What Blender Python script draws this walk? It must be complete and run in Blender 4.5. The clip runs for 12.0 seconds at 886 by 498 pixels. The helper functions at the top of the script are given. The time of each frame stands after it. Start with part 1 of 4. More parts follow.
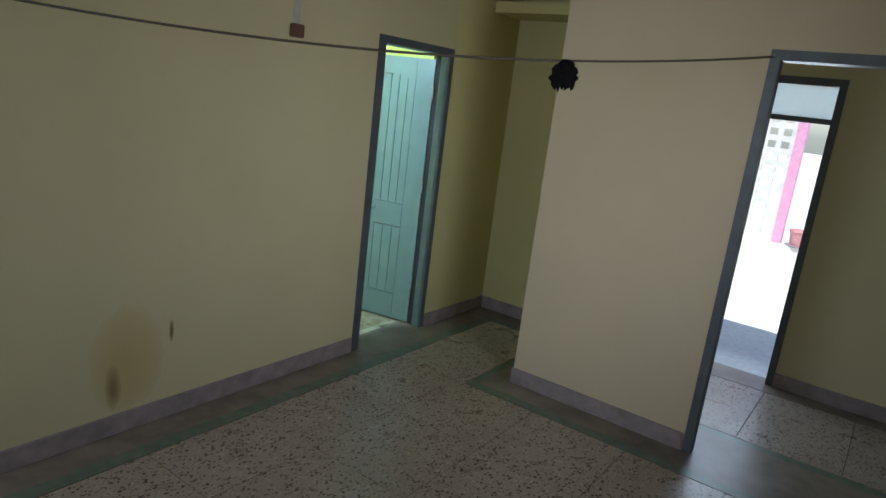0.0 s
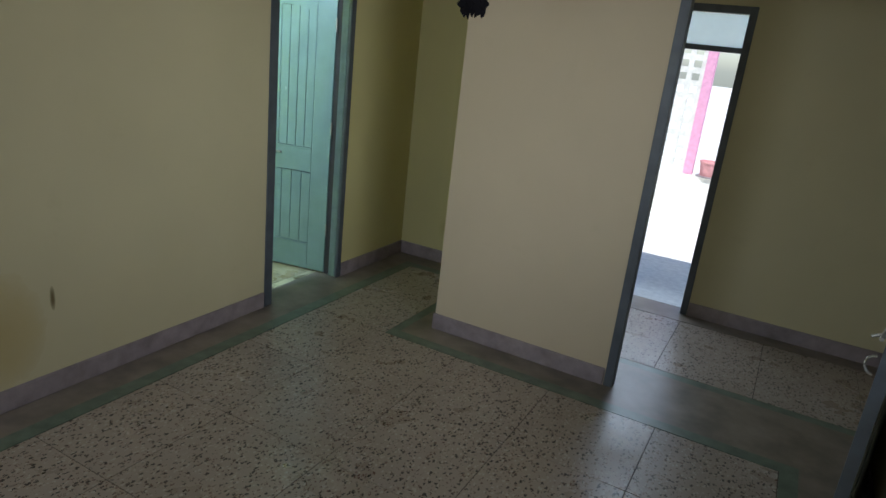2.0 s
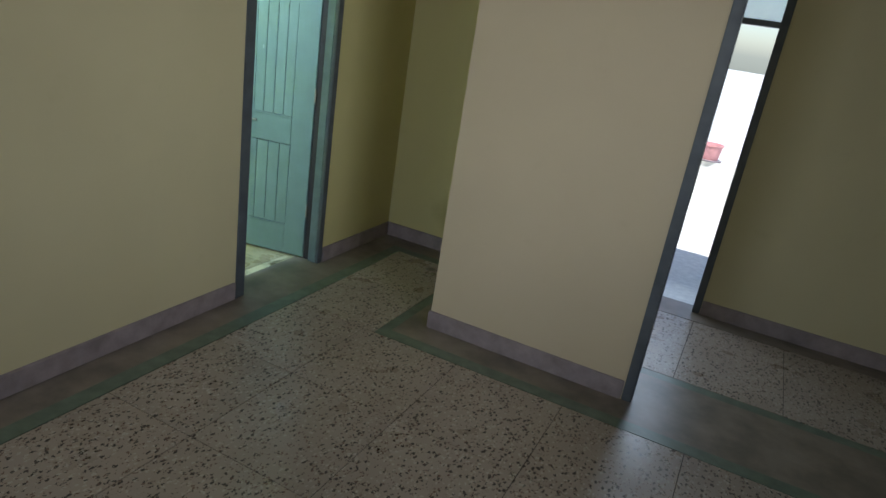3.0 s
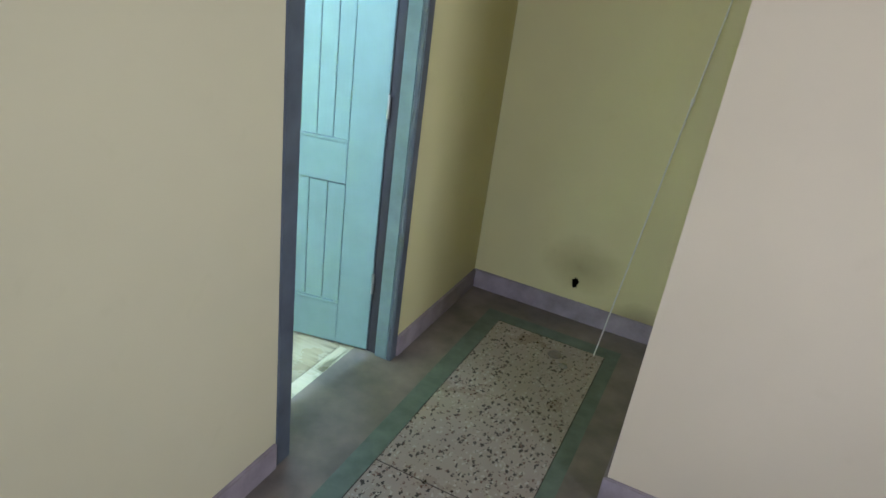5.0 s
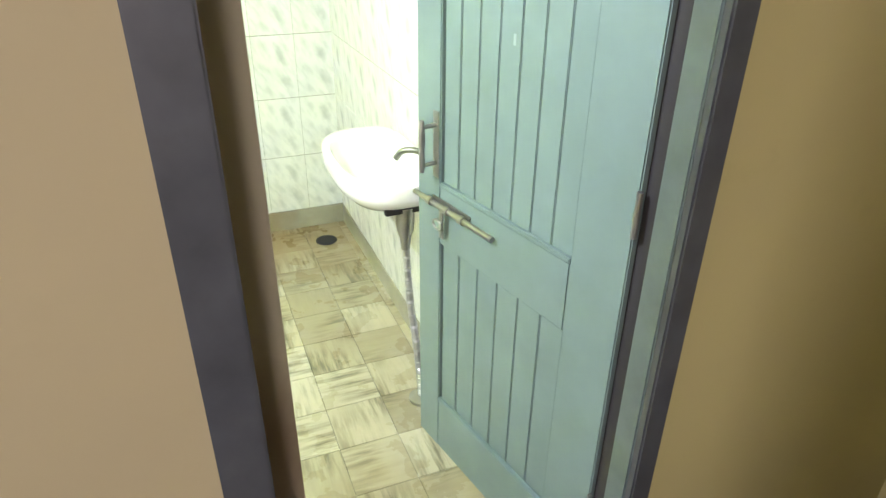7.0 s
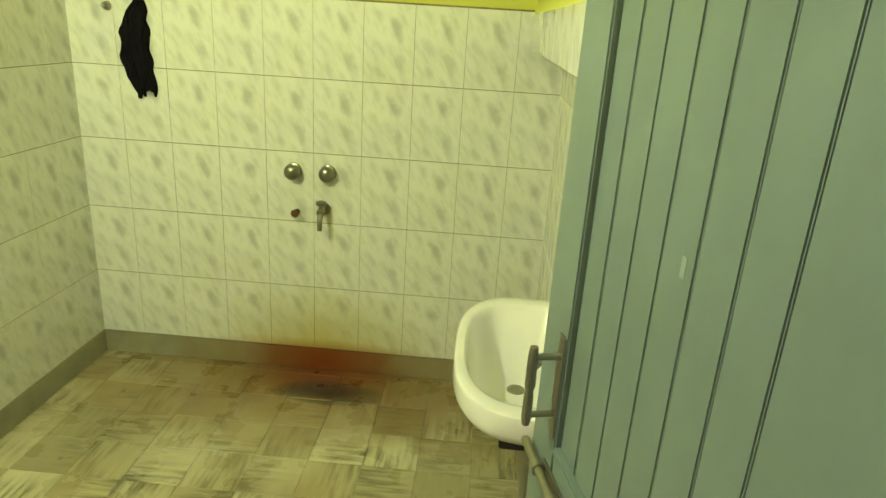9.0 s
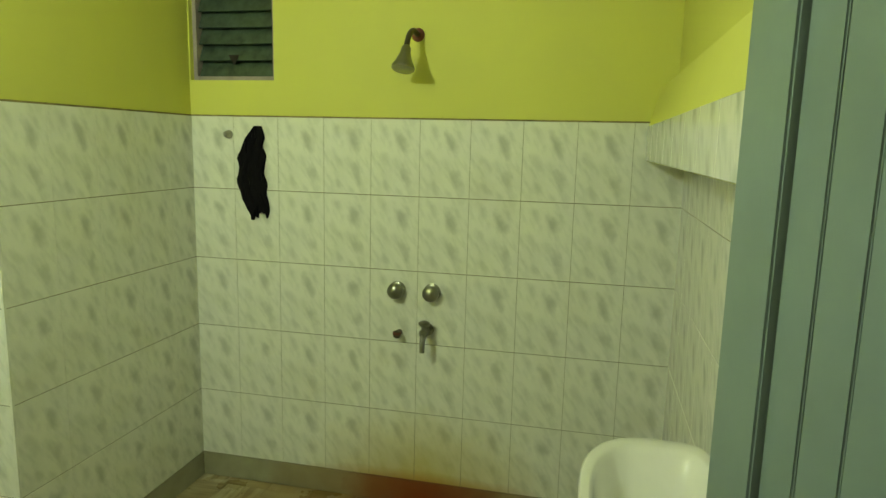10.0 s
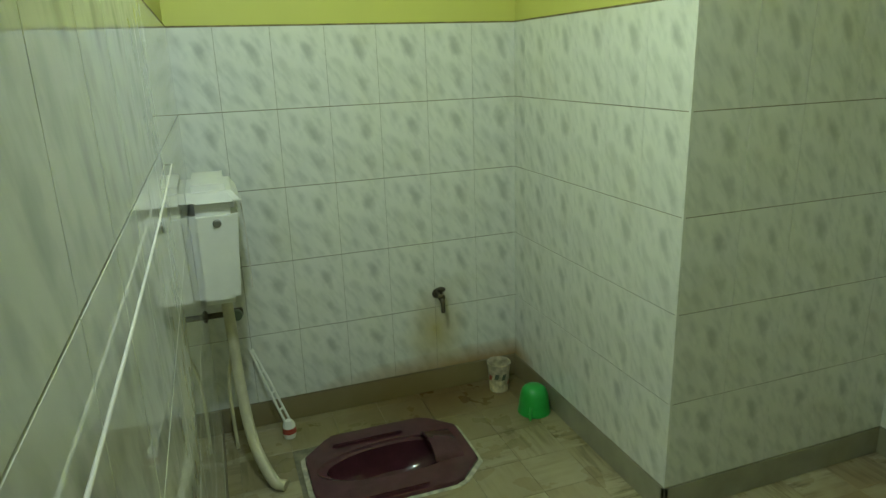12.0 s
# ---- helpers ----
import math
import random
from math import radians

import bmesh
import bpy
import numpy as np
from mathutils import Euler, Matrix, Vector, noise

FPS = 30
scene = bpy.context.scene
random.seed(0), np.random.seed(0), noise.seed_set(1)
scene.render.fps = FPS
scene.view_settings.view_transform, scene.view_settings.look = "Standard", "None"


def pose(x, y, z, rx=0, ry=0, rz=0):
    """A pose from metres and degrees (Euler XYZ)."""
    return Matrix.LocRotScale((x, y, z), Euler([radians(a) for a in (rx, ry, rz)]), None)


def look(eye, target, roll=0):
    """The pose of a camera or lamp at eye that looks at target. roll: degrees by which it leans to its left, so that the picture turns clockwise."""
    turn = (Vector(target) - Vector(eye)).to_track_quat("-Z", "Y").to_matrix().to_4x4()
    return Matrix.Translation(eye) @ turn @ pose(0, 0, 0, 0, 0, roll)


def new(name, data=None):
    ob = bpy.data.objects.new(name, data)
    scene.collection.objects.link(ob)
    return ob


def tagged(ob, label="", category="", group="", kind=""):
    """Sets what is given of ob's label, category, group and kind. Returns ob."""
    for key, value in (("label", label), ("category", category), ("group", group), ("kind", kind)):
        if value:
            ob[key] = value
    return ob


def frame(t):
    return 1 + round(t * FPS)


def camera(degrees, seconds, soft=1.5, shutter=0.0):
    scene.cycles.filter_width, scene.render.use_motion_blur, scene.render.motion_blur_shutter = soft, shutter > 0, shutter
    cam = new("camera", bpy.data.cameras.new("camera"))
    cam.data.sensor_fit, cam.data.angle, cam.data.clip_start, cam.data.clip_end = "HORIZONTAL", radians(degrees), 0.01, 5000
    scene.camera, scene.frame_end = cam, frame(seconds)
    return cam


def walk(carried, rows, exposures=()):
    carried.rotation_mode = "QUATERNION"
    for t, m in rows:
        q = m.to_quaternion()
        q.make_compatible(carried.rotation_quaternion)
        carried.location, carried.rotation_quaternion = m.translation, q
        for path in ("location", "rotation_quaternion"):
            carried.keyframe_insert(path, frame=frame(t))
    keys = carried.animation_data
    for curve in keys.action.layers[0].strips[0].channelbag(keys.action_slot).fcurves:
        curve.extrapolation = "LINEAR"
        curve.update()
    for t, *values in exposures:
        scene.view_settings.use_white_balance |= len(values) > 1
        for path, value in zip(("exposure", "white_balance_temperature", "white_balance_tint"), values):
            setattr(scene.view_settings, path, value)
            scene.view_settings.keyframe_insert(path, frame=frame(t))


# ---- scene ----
cam = camera(68.4, 12.0)
PATH = [
    (0, (2.846, 0.215, 1.802), (1.736, 1.813, 1.339), 7.0),
    (0.5, (2.895, 0.241, 1.78), (2.005, 1.919, 1.154), 5.4),
    (1, (2.876, 0.257, 1.775), (2.062, 1.94, 1.063), 5.8),
    (1.5, (2.852, 0.284, 1.769), (2.063, 1.976, 1.052), 6.3),
    (2, (2.787, 0.396, 1.773), (1.914, 2.09, 1.167), 6.4),
    (2.5, (2.674, 0.565, 1.762), (1.703, 2.221, 1.203), 6.5),
    (3, (2.399, 0.766, 1.715), (1.631, 2.481, 1.03), 9.0),
    (3.2, (2.283, 0.874, 1.711), (1.558, 2.598, 1.002), 9.1),
    (4.8, (1.195, 1.821, 1.668), (0.483, 3.479, 0.807), 7.9),
    (5, (1.08, 1.995, 1.651), (0.367, 3.669, 0.819), 7.9),
    (5.5, (0.955, 2.412, 1.64), (0.066, 4.024, 0.86), 6.9),
    (6, (0.798, 2.765, 1.574), (-0.309, 4.188, 0.707), 2.2),
    (6.1, (0.826, 2.804, 1.619), (-0.341, 4.193, 0.776), 3.6),
    (6.5, (0.767, 3.077, 1.604), (-0.665, 4.221, 0.802), 3.5),
    (6.7, (0.764, 3.221, 1.599), (-0.776, 4.159, 0.733), 2.4),
    (8.3, (0.241, 3.749, 1.522), (-1.54, 3.821, 0.614), -0.5),
    (8.5, (0.196, 3.784, 1.522), (-1.607, 3.748, 0.655), -0.2),
    (9, (0.141, 3.83, 1.55), (-1.745, 3.731, 0.896), 3.6),
    (9.5, (0.082, 3.84, 1.575), (-1.843, 3.581, 1.107), 2.8),
    (10, (-0.01, 3.79, 1.52), (-1.938, 3.358, 1.2), 1.4),
    (10.5, (-0.154, 3.685, 1.445), (-1.871, 2.676, 1.264), -0.6),
    (11, (-0.227, 3.643, 1.491), (-1.592, 2.203, 1.239), -0.3),
    (11.5, (-0.301, 3.631, 1.503), (-1.207, 1.887, 1.13), -0.4),
    (12, (-0.286, 3.621, 1.47), (-0.917, 1.806, 0.912), -2.0),
]
walk(cam, [(t, look(eye, target, roll)) for t, eye, target, roll in PATH],
     [(0.0, 0.2, 5700, 8), (3.2, 0.27, 5800, 8), (5.0, 1.32, 5300, 18), (6.7, 1.2, 5900, 31),
      (8.3, 0.16, 13500, 9), (9.5, -0.44, 13500, 1), (10.2, -1.0, 9000, 0), (11.0, -1.4, 7800, 0), (12.0, -1.36, 7400, 6)])

# ---- world and lamps ----
world = bpy.data.worlds.new("sky")
scene.world = world
world.use_nodes = True
wn = world.node_tree
sky = wn.nodes.new("ShaderNodeTexSky")
sky.sky_type, sky.sun_disc = "NISHITA", False
sky.sun_elevation, sky.sun_rotation = radians(66), radians(180)
wn.links.new(sky.outputs[0], wn.nodes["Background"].inputs[0])
wn.nodes["Background"].inputs[1].default_value = 0.15


def lamp(name, kind, m, power, colour, **sizes):
    data = bpy.data.lights.new(name, kind)
    data.energy, data.color = power, colour
    for key, value in sizes.items():
        if key == "size":
            data.size = value
        elif key == "size_y":
            data.shape, data.size_y = "RECTANGLE", value
        elif key == "radius":
            data.shadow_soft_size = value
        elif key == "spread":
            data.spread = value
        elif key == "angle":
            data.angle = value
    ob = new(name, data)
    ob.matrix_world = m
    return ob


lamp("sun", "SUN", look((2.0, 3.8, 12), (1.2, 9.0, 0)), 5.0, (1.0, 0.95, 0.87), angle=radians(0.5))
# two fill lamps added out of view, the veranda door's daylight, the bathroom's bulb
lamp("fill_light_east", "AREA", look((3.42, 2.25, 1.6), (0.0, 3.5, 1.3)), 5.5, (1.0, 0.97, 0.93), size=0.95, size_y=1.3, spread=radians(85))
lamp("fill_light_south", "AREA", look((0.8, -1.79, 1.6), (0.8, 3.5, 1.1)), 27, (0.94, 0.97, 1.0), size=1.1, size_y=1.3)
lamp("door_light", "AREA", look((1.9, 5.56, 1.25), (2.1, 2.0, 0.1)), 9, (0.84, 0.93, 1.0), size=0.8, size_y=1.5)
lamp("bulb_light", "POINT", pose(-0.34, 2.5, 2.3), 105, (0.63, 0.85, 1.0), radius=0.045)

# ---- materials ----


def material(name, rough=0.5, metal=0.0, spec=0.5):
    m = bpy.data.materials.new(name)
    m.use_nodes = True
    b = m.node_tree.nodes["Principled BSDF"]
    b.inputs["Roughness"].default_value, b.inputs["Metallic"].default_value = rough, metal
    b.inputs["Specular IOR Level"].default_value = spec
    return m, m.node_tree, b


def node(nt, kind, **values):
    n = nt.nodes.new(kind)
    for key, value in values.items():
        n.inputs[key].default_value = value
    return n


def ramp(nt, source, stops):
    n = nt.nodes.new("ShaderNodeValToRGB")
    e = n.color_ramp.elements
    while len(e) < len(stops):
        e.new(0.5)
    for k, (p, c) in zip(e, stops):
        k.position, k.color = p, (*c, 1)
    nt.links.new(source, n.inputs[0])
    return n.outputs[0]


def mix(nt, fac, a, b, how="MIX"):
    n = nt.nodes.new("ShaderNodeMix")
    n.data_type, n.blend_type = "RGBA", how
    for source, slot in ((fac, n.inputs[0]), (a, n.inputs[6]), (b, n.inputs[7])):
        if isinstance(source, (int, float)):
            slot.default_value = source
        elif isinstance(source, tuple):
            slot.default_value = (*source, 1)
        else:
            nt.links.new(source, slot)
    return n.outputs[2]


def position(nt, scale=(1, 1, 1), local=False, turn=(0, 0, 0), shift=(0, 0, 0)):
    tc = nt.nodes.new("ShaderNodeTexCoord") if local else nt.nodes.new("ShaderNodeNewGeometry")
    mp = nt.nodes.new("ShaderNodeMapping")
    mp.inputs["Scale"].default_value, mp.inputs["Rotation"].default_value = scale, turn
    mp.inputs["Location"].default_value = shift
    nt.links.new(tc.outputs["Object" if local else "Position"], mp.inputs[0])
    return mp.outputs[0]


def grain(nt, scale, detail=4.0, vec=None, rough=0.55):
    n = node(nt, "ShaderNodeTexNoise", Scale=scale, Detail=detail, Roughness=rough)
    nt.links.new(vec if vec is not None else position(nt), n.inputs["Vector"])
    return n.outputs[0]


def bump(nt, b, height, strength=0.2, distance=0.002):
    n = node(nt, "ShaderNodeBump", Strength=strength, Distance=distance)
    nt.links.new(height, n.inputs["Height"])
    nt.links.new(n.outputs[0], b.inputs["Normal"])


def colour(nt, b, c):
    nt.links.new(c, b.inputs["Base Color"])


def spot(nt, centre, reach, power=1.0, wobble=0.0):
    """1 at centre, falling to 0 at the reach along each axis (world metres)."""
    mp = position(nt, tuple(1 / r for r in reach), shift=tuple(-c / r for c, r in zip(centre, reach)))
    if wobble:
        n = node(nt, "ShaderNodeTexNoise", Scale=9.0, Detail=4.0)
        nt.links.new(position(nt), n.inputs["Vector"])
        add = nt.nodes.new("ShaderNodeMix")
        add.data_type, add.blend_type = "RGBA", "LINEAR_LIGHT"
        add.inputs[0].default_value = wobble
        nt.links.new(mp, add.inputs[6])
        nt.links.new(n.outputs[1], add.inputs[7])
        mp = add.outputs[2]
    g = nt.nodes.new("ShaderNodeTexGradient")
    g.gradient_type = "SPHERICAL"
    nt.links.new(mp, g.inputs[0])
    p = nt.nodes.new("ShaderNodeMath")
    p.operation = "POWER"
    p.inputs[1].default_value = power
    nt.links.new(g.outputs[1], p.inputs[0])
    return p.outputs[0]


def plain(name, c, rough=0.5, metal=0.0, vary=0.12, scale=18.0, spec=0.5, relief=0.0):
    m, nt, b = material(name, rough, metal, spec)
    lo, hi = tuple(v * (1 - vary) for v in c), tuple(min(1, v * (1 + vary)) for v in c)
    fine = grain(nt, scale)
    colour(nt, b, ramp(nt, fine, [(0.3, lo), (0.7, hi)]))
    if relief:
        bump(nt, b, grain(nt, scale * 8), relief)
    return m


def paint(name, c, dirt, stains=()):
    """Limewashed plaster: faint clouds, trowel relief, grime with a shape of its own."""
    m, nt, b = material(name, 0.62, spec=0.3)
    base = ramp(nt, grain(nt, 1.6, 3), [(0.3, tuple(v * 0.93 for v in c)), (0.7, c)])
    base = mix(nt, ramp(nt, grain(nt, 7.0, 6), [(0.62, (0, 0, 0)), (0.8, (0.22, 0.22, 0.22))]), base, dirt)
    for centre, reach, tint, power, amount in stains:
        s = spot(nt, centre, reach, power, 0.25)
        k = nt.nodes.new("ShaderNodeMath")
        k.operation = "MULTIPLY"
        k.use_clamp = True
        k.inputs[1].default_value = amount
        nt.links.new(s, k.inputs[0])
        base = mix(nt, k.outputs[0], base, tint)
    colour(nt, b, base)
    bump(nt, b, grain(nt, 60, 6), 0.12)
    return m


# one wall paint in three tones that carry the light on each wall
CREAM = paint("cream_paint", (0.58, 0.52, 0.325), (0.42, 0.37, 0.2), [
    ((0.0, 1.77, 0.37), (0.3, 0.19, 0.27), (0.42, 0.31, 0.10), 0.45, 0.62),
    ((0.0, 1.70, 0.25), (0.1, 0.04, 0.12), (0.25, 0.18, 0.08), 0.8, 1.2),
    ((0.0, 2.0, 0.47), (0.05, 0.013, 0.06), (0.16, 0.12, 0.05), 0.5, 1.2)])
PALE_LIT = paint("pale_lit_paint", (0.585, 0.495, 0.345), (0.46, 0.385, 0.25))
YELLOW_BOUNCE = paint("yellow_bounce_paint", (0.61, 0.55, 0.275), (0.42, 0.37, 0.16), [
    ((0.56, 5.0, 0.30), (0.22, 0.1, 0.16), (0.28, 0.23, 0.10), 1.0, 0.7),
    ((0.9, 5.0, 0.08), (0.2, 0.2, 0.12), (0.2, 0.15, 0.08), 0.8, 0.8)])
LIME = paint("lime_paint", (0.60, 0.60, 0.165), (0.48, 0.48, 0.15))
WHITEWASH = plain("whitewash", (0.72, 0.7, 0.64), 0.7, relief=0.1)
SKIRT = plain("skirting_cement", (0.27, 0.225, 0.235), 0.5, vary=0.25, scale=9, relief=0.15)
BORDER = plain("border_cement", (0.185, 0.155, 0.125), 0.35, vary=0.35, scale=5, relief=0.06)
GREEN = plain("green_strip_cement", (0.115, 0.15, 0.115), 0.35, vary=0.25, scale=12)
FRAME = plain("grey_frame_paint", (0.085, 0.098, 0.115), 0.4, vary=0.2, scale=10, relief=0.08)
# frame paint lightened for the jamb that catches the bathroom's light
JAMB_LIT = plain("lit_frame_paint", (0.15, 0.205, 0.22), 0.4, vary=0.15, scale=10, relief=0.08)
DOOR = plain("pale_teal_paint", (0.158, 0.224, 0.208), 0.35, vary=0.09, scale=6, relief=0.05)
DARKDOOR = plain("dull_grey_door_paint", (0.16, 0.17, 0.18), 0.45, vary=0.2)
# near-black colour that stands for shade in gaps and holes
GAP_SHADE = plain("painted_gap_shade", (0.03, 0.025, 0.025), 0.8)
STEEL = plain("tarnished_steel", (0.36, 0.35, 0.32), 0.35, 0.9)
CHROME = plain("dull_chrome", (0.27, 0.27, 0.235), 0.28, 1.0)
BRASS = plain("corroded_brass", (0.09, 0.075, 0.05), 0.45, 0.7)
PORCELAIN = plain("white_porcelain", (0.80, 0.80, 0.76), 0.12, vary=0.02)
PLASTIC = plain("white_plastic", (0.80, 0.80, 0.74), 0.3, vary=0.03)
YELLOWED = plain("yellowed_plastic", (0.62, 0.58, 0.38), 0.35)
HOSE = plain("cream_hose", (0.55, 0.52, 0.36), 0.4)
CLOTH = plain("black_cloth", (0.006, 0.0055, 0.007), 0.95, spec=0.1, relief=0.4)
ROPE = plain("dark_rope", (0.08, 0.065, 0.05), 0.9, relief=0.4)
CORD = plain("white_cord", (0.6, 0.58, 0.5), 0.7)
MAROON = plain("maroon_ceramic", (0.075, 0.022, 0.03), 0.13, vary=0.2)
MUG = plain("green_plastic", (0.01, 0.36, 0.06), 0.3, vary=0.06)
CUP = plain("soiled_paper_cup", (0.5, 0.44, 0.3), 0.6, vary=0.45, scale=40)
PRINT = plain("dark_green_print", (0.09, 0.11, 0.07), 0.5)
RED = plain("red_print", (0.35, 0.05, 0.03), 0.5)
LOUVRE = plain("dark_glass_slat", (0.05, 0.075, 0.06), 0.2, vary=0.3)
PINK = plain("pink_paint", (0.74, 0.36, 0.52), 0.6)
FROST = plain("frosted_panel", (0.85, 0.92, 0.85), 0.6, vary=0.03)
FROST.node_tree.nodes["Principled BSDF"].inputs["Transmission Weight"].default_value = 0.85
RUBBER = plain("black_rubber", (0.015, 0.015, 0.015), 0.6)
RUST = plain("rust", (0.17, 0.05, 0.03), 0.8, vary=0.4)
CONCRETE = plain("veranda_cement", (0.68, 0.66, 0.62), 0.7, relief=0.1)


def terrazzo():
    m, nt, b = material("terrazzo", 0.3)
    warp = grain(nt, 30, 2)
    base = ramp(nt, grain(nt, 2.2, 4), [(0.3, (0.27, 0.225, 0.19)), (0.7, (0.36, 0.31, 0.265))])
    rnd = nt.nodes.new("ShaderNodeObjectInfo").outputs["Random"]
    base = mix(nt, rnd, base, (0.34, 0.285, 0.24))
    for scale, limit, tint, amount in ((58, 0.36, (0.028, 0.02, 0.017), 0.5), (75, 0.3, (0.13, 0.07, 0.05), 0.5), (60, 0.33, (0.42, 0.38, 0.33), 0.5)):
        v = node(nt, "ShaderNodeTexVoronoi", Scale=scale, Randomness=1.0)
        jag = node(nt, "ShaderNodeTexNoise", Scale=90.0, Detail=2.0)
        nt.links.new(position(nt), jag.inputs["Vector"])
        rough_at = nt.nodes.new("ShaderNodeMix")
        rough_at.data_type, rough_at.blend_type = "RGBA", "LINEAR_LIGHT"
        rough_at.inputs[0].default_value = 0.011
        nt.links.new(position(nt, (1, 0.66, 1), turn=(0, 0, 0.5)), rough_at.inputs[6])
        nt.links.new(jag.outputs[1], rough_at.inputs[7])
        nt.links.new(rough_at.outputs[2], v.inputs["Vector"])
        near = ramp(nt, v.outputs["Distance"], [(limit - 0.06, (1, 1, 1)), (limit + 0.05, (0, 0, 0))])
        pick = ramp(nt, v.outputs["Color"], [(amount, (0, 0, 0)), (amount + 0.02, (1, 1, 1))])
        base = mix(nt, mix(nt, 1.0, near, pick, "MULTIPLY"), base, tint)
    base = mix(nt, ramp(nt, grain(nt, 1.3, 5), [(0.5, (0, 0, 0)), (0.75, (0.35, 0.35, 0.35))]), base, (0.17, 0.125, 0.09))
    colour(nt, b, base)
    nt.links.new(ramp(nt, grain(nt, 3, 5), [(0.3, (0.22, 0.22, 0.22)), (0.7, (0.45, 0.45, 0.45))]), b.inputs["Roughness"])
    return m


def wall_tile():
    """Glazed white tile with a printed pattern of slanting grey strokes; rust washes below the taps."""
    m, nt, b = material("glazed_wall_tile", 0.1)
    base = (0.76, 0.77, 0.72)
    c = mix(nt, ramp(nt, grain(nt, 9, 3, position(nt, (1.0, 1.0, 1.0), True)), [(0.45, (0, 0, 0)), (0.75, (0.45, 0.45, 0.45))]), base, (0.58, 0.60, 0.57))
    lean = position(nt, (1, 1, 1), True, turn=(0, 0.55, 0))
    slant = nt.nodes.new("ShaderNodeMapping")
    slant.inputs["Scale"].default_value = (34, 1, 11)
    nt.links.new(lean, slant.inputs[0])
    c = mix(nt, ramp(nt, grain(nt, 1.0, 4, slant.outputs[0]), [(0.48, (0, 0, 0)), (0.68, (0.42, 0.42, 0.42))]), c, (0.46, 0.49, 0.455))
    for dx, dz, w, h, tilt, amount in ((0.03, 0.06, 0.027, 0.062, 0.5, 0.5), (-0.05, 0.0, 0.022, 0.05, 0.6, 0.3), (0.045, -0.07, 0.025, 0.056, 0.45, 0.46), (-0.035, -0.115, 0.02, 0.042, 0.6, 0.3), (-0.05, 0.11, 0.022, 0.042, 0.5, 0.22)):
        tc = nt.nodes.new("ShaderNodeTexCoord")
        a = nt.nodes.new("ShaderNodeMapping")
        a.inputs["Location"].default_value = (-dx, 0, -dz)
        nt.links.new(tc.outputs["Object"], a.inputs[0])
        r = nt.nodes.new("ShaderNodeMapping")
        r.inputs["Scale"].default_value = (1 / w, 0.0, 1 / h)
        q = nt.nodes.new("ShaderNodeMapping")
        q.inputs["Rotation"].default_value = (0, tilt, 0)
        nt.links.new(a.outputs[0], q.inputs[0])
        nt.links.new(q.outputs[0], r.inputs[0])
        n = node(nt, "ShaderNodeTexNoise", Scale=14.0, Detail=3.0)
        nt.links.new(position(nt), n.inputs["Vector"])
        wob = nt.nodes.new("ShaderNodeMix")
        wob.data_type, wob.blend_type = "RGBA", "LINEAR_LIGHT"
        wob.inputs[0].default_value = 1.5
        nt.links.new(r.outputs[0], wob.inputs[6])
        nt.links.new(n.outputs[1], wob.inputs[7])
        g = nt.nodes.new("ShaderNodeTexGradient")
        g.gradient_type = "SPHERICAL"
        nt.links.new(wob.outputs[2], g.inputs[0])
        c = mix(nt, ramp(nt, g.outputs[1], [(0.0, (0, 0, 0)), (0.7, (amount, amount, amount))]), c, (0.33, 0.36, 0.33))
    for centre, reach, tint, power in (((-2.5, 3.17, 0.10), (0.3, 0.55, 0.36), (0.52, 0.43, 0.15), 1.0), ((-2.5, 3.17, 0.09), (0.3, 0.6, 0.07), (0.42, 0.2, 0.03), 0.9), ((-1.14, 1.03, 0.3), (0.16, 0.2, 0.26), (0.5, 0.42, 0.2), 1.2), ((-1.4, 1.03, 0.1), (0.9, 0.2, 0.1), (0.36, 0.2, 0.05), 0.8)):
        c = mix(nt, spot(nt, centre, reach, power, 0.2), c, tint)
    grime = grain(nt, 5, 6)
    c = mix(nt, ramp(nt, grime, [(0.55, (0, 0, 0)), (0.8, (0.22, 0.22, 0.22))]), c, (0.45, 0.42, 0.25))
    colour(nt, b, c)
    nt.links.new(ramp(nt, grain(nt, 12, 5), [(0.35, (0.012, 0.012, 0.012)), (0.8, (0.05, 0.05, 0.05))]), b.inputs["Roughness"])
    bump(nt, b, grain(nt, 7, 2), 0.012, 0.003)
    return m


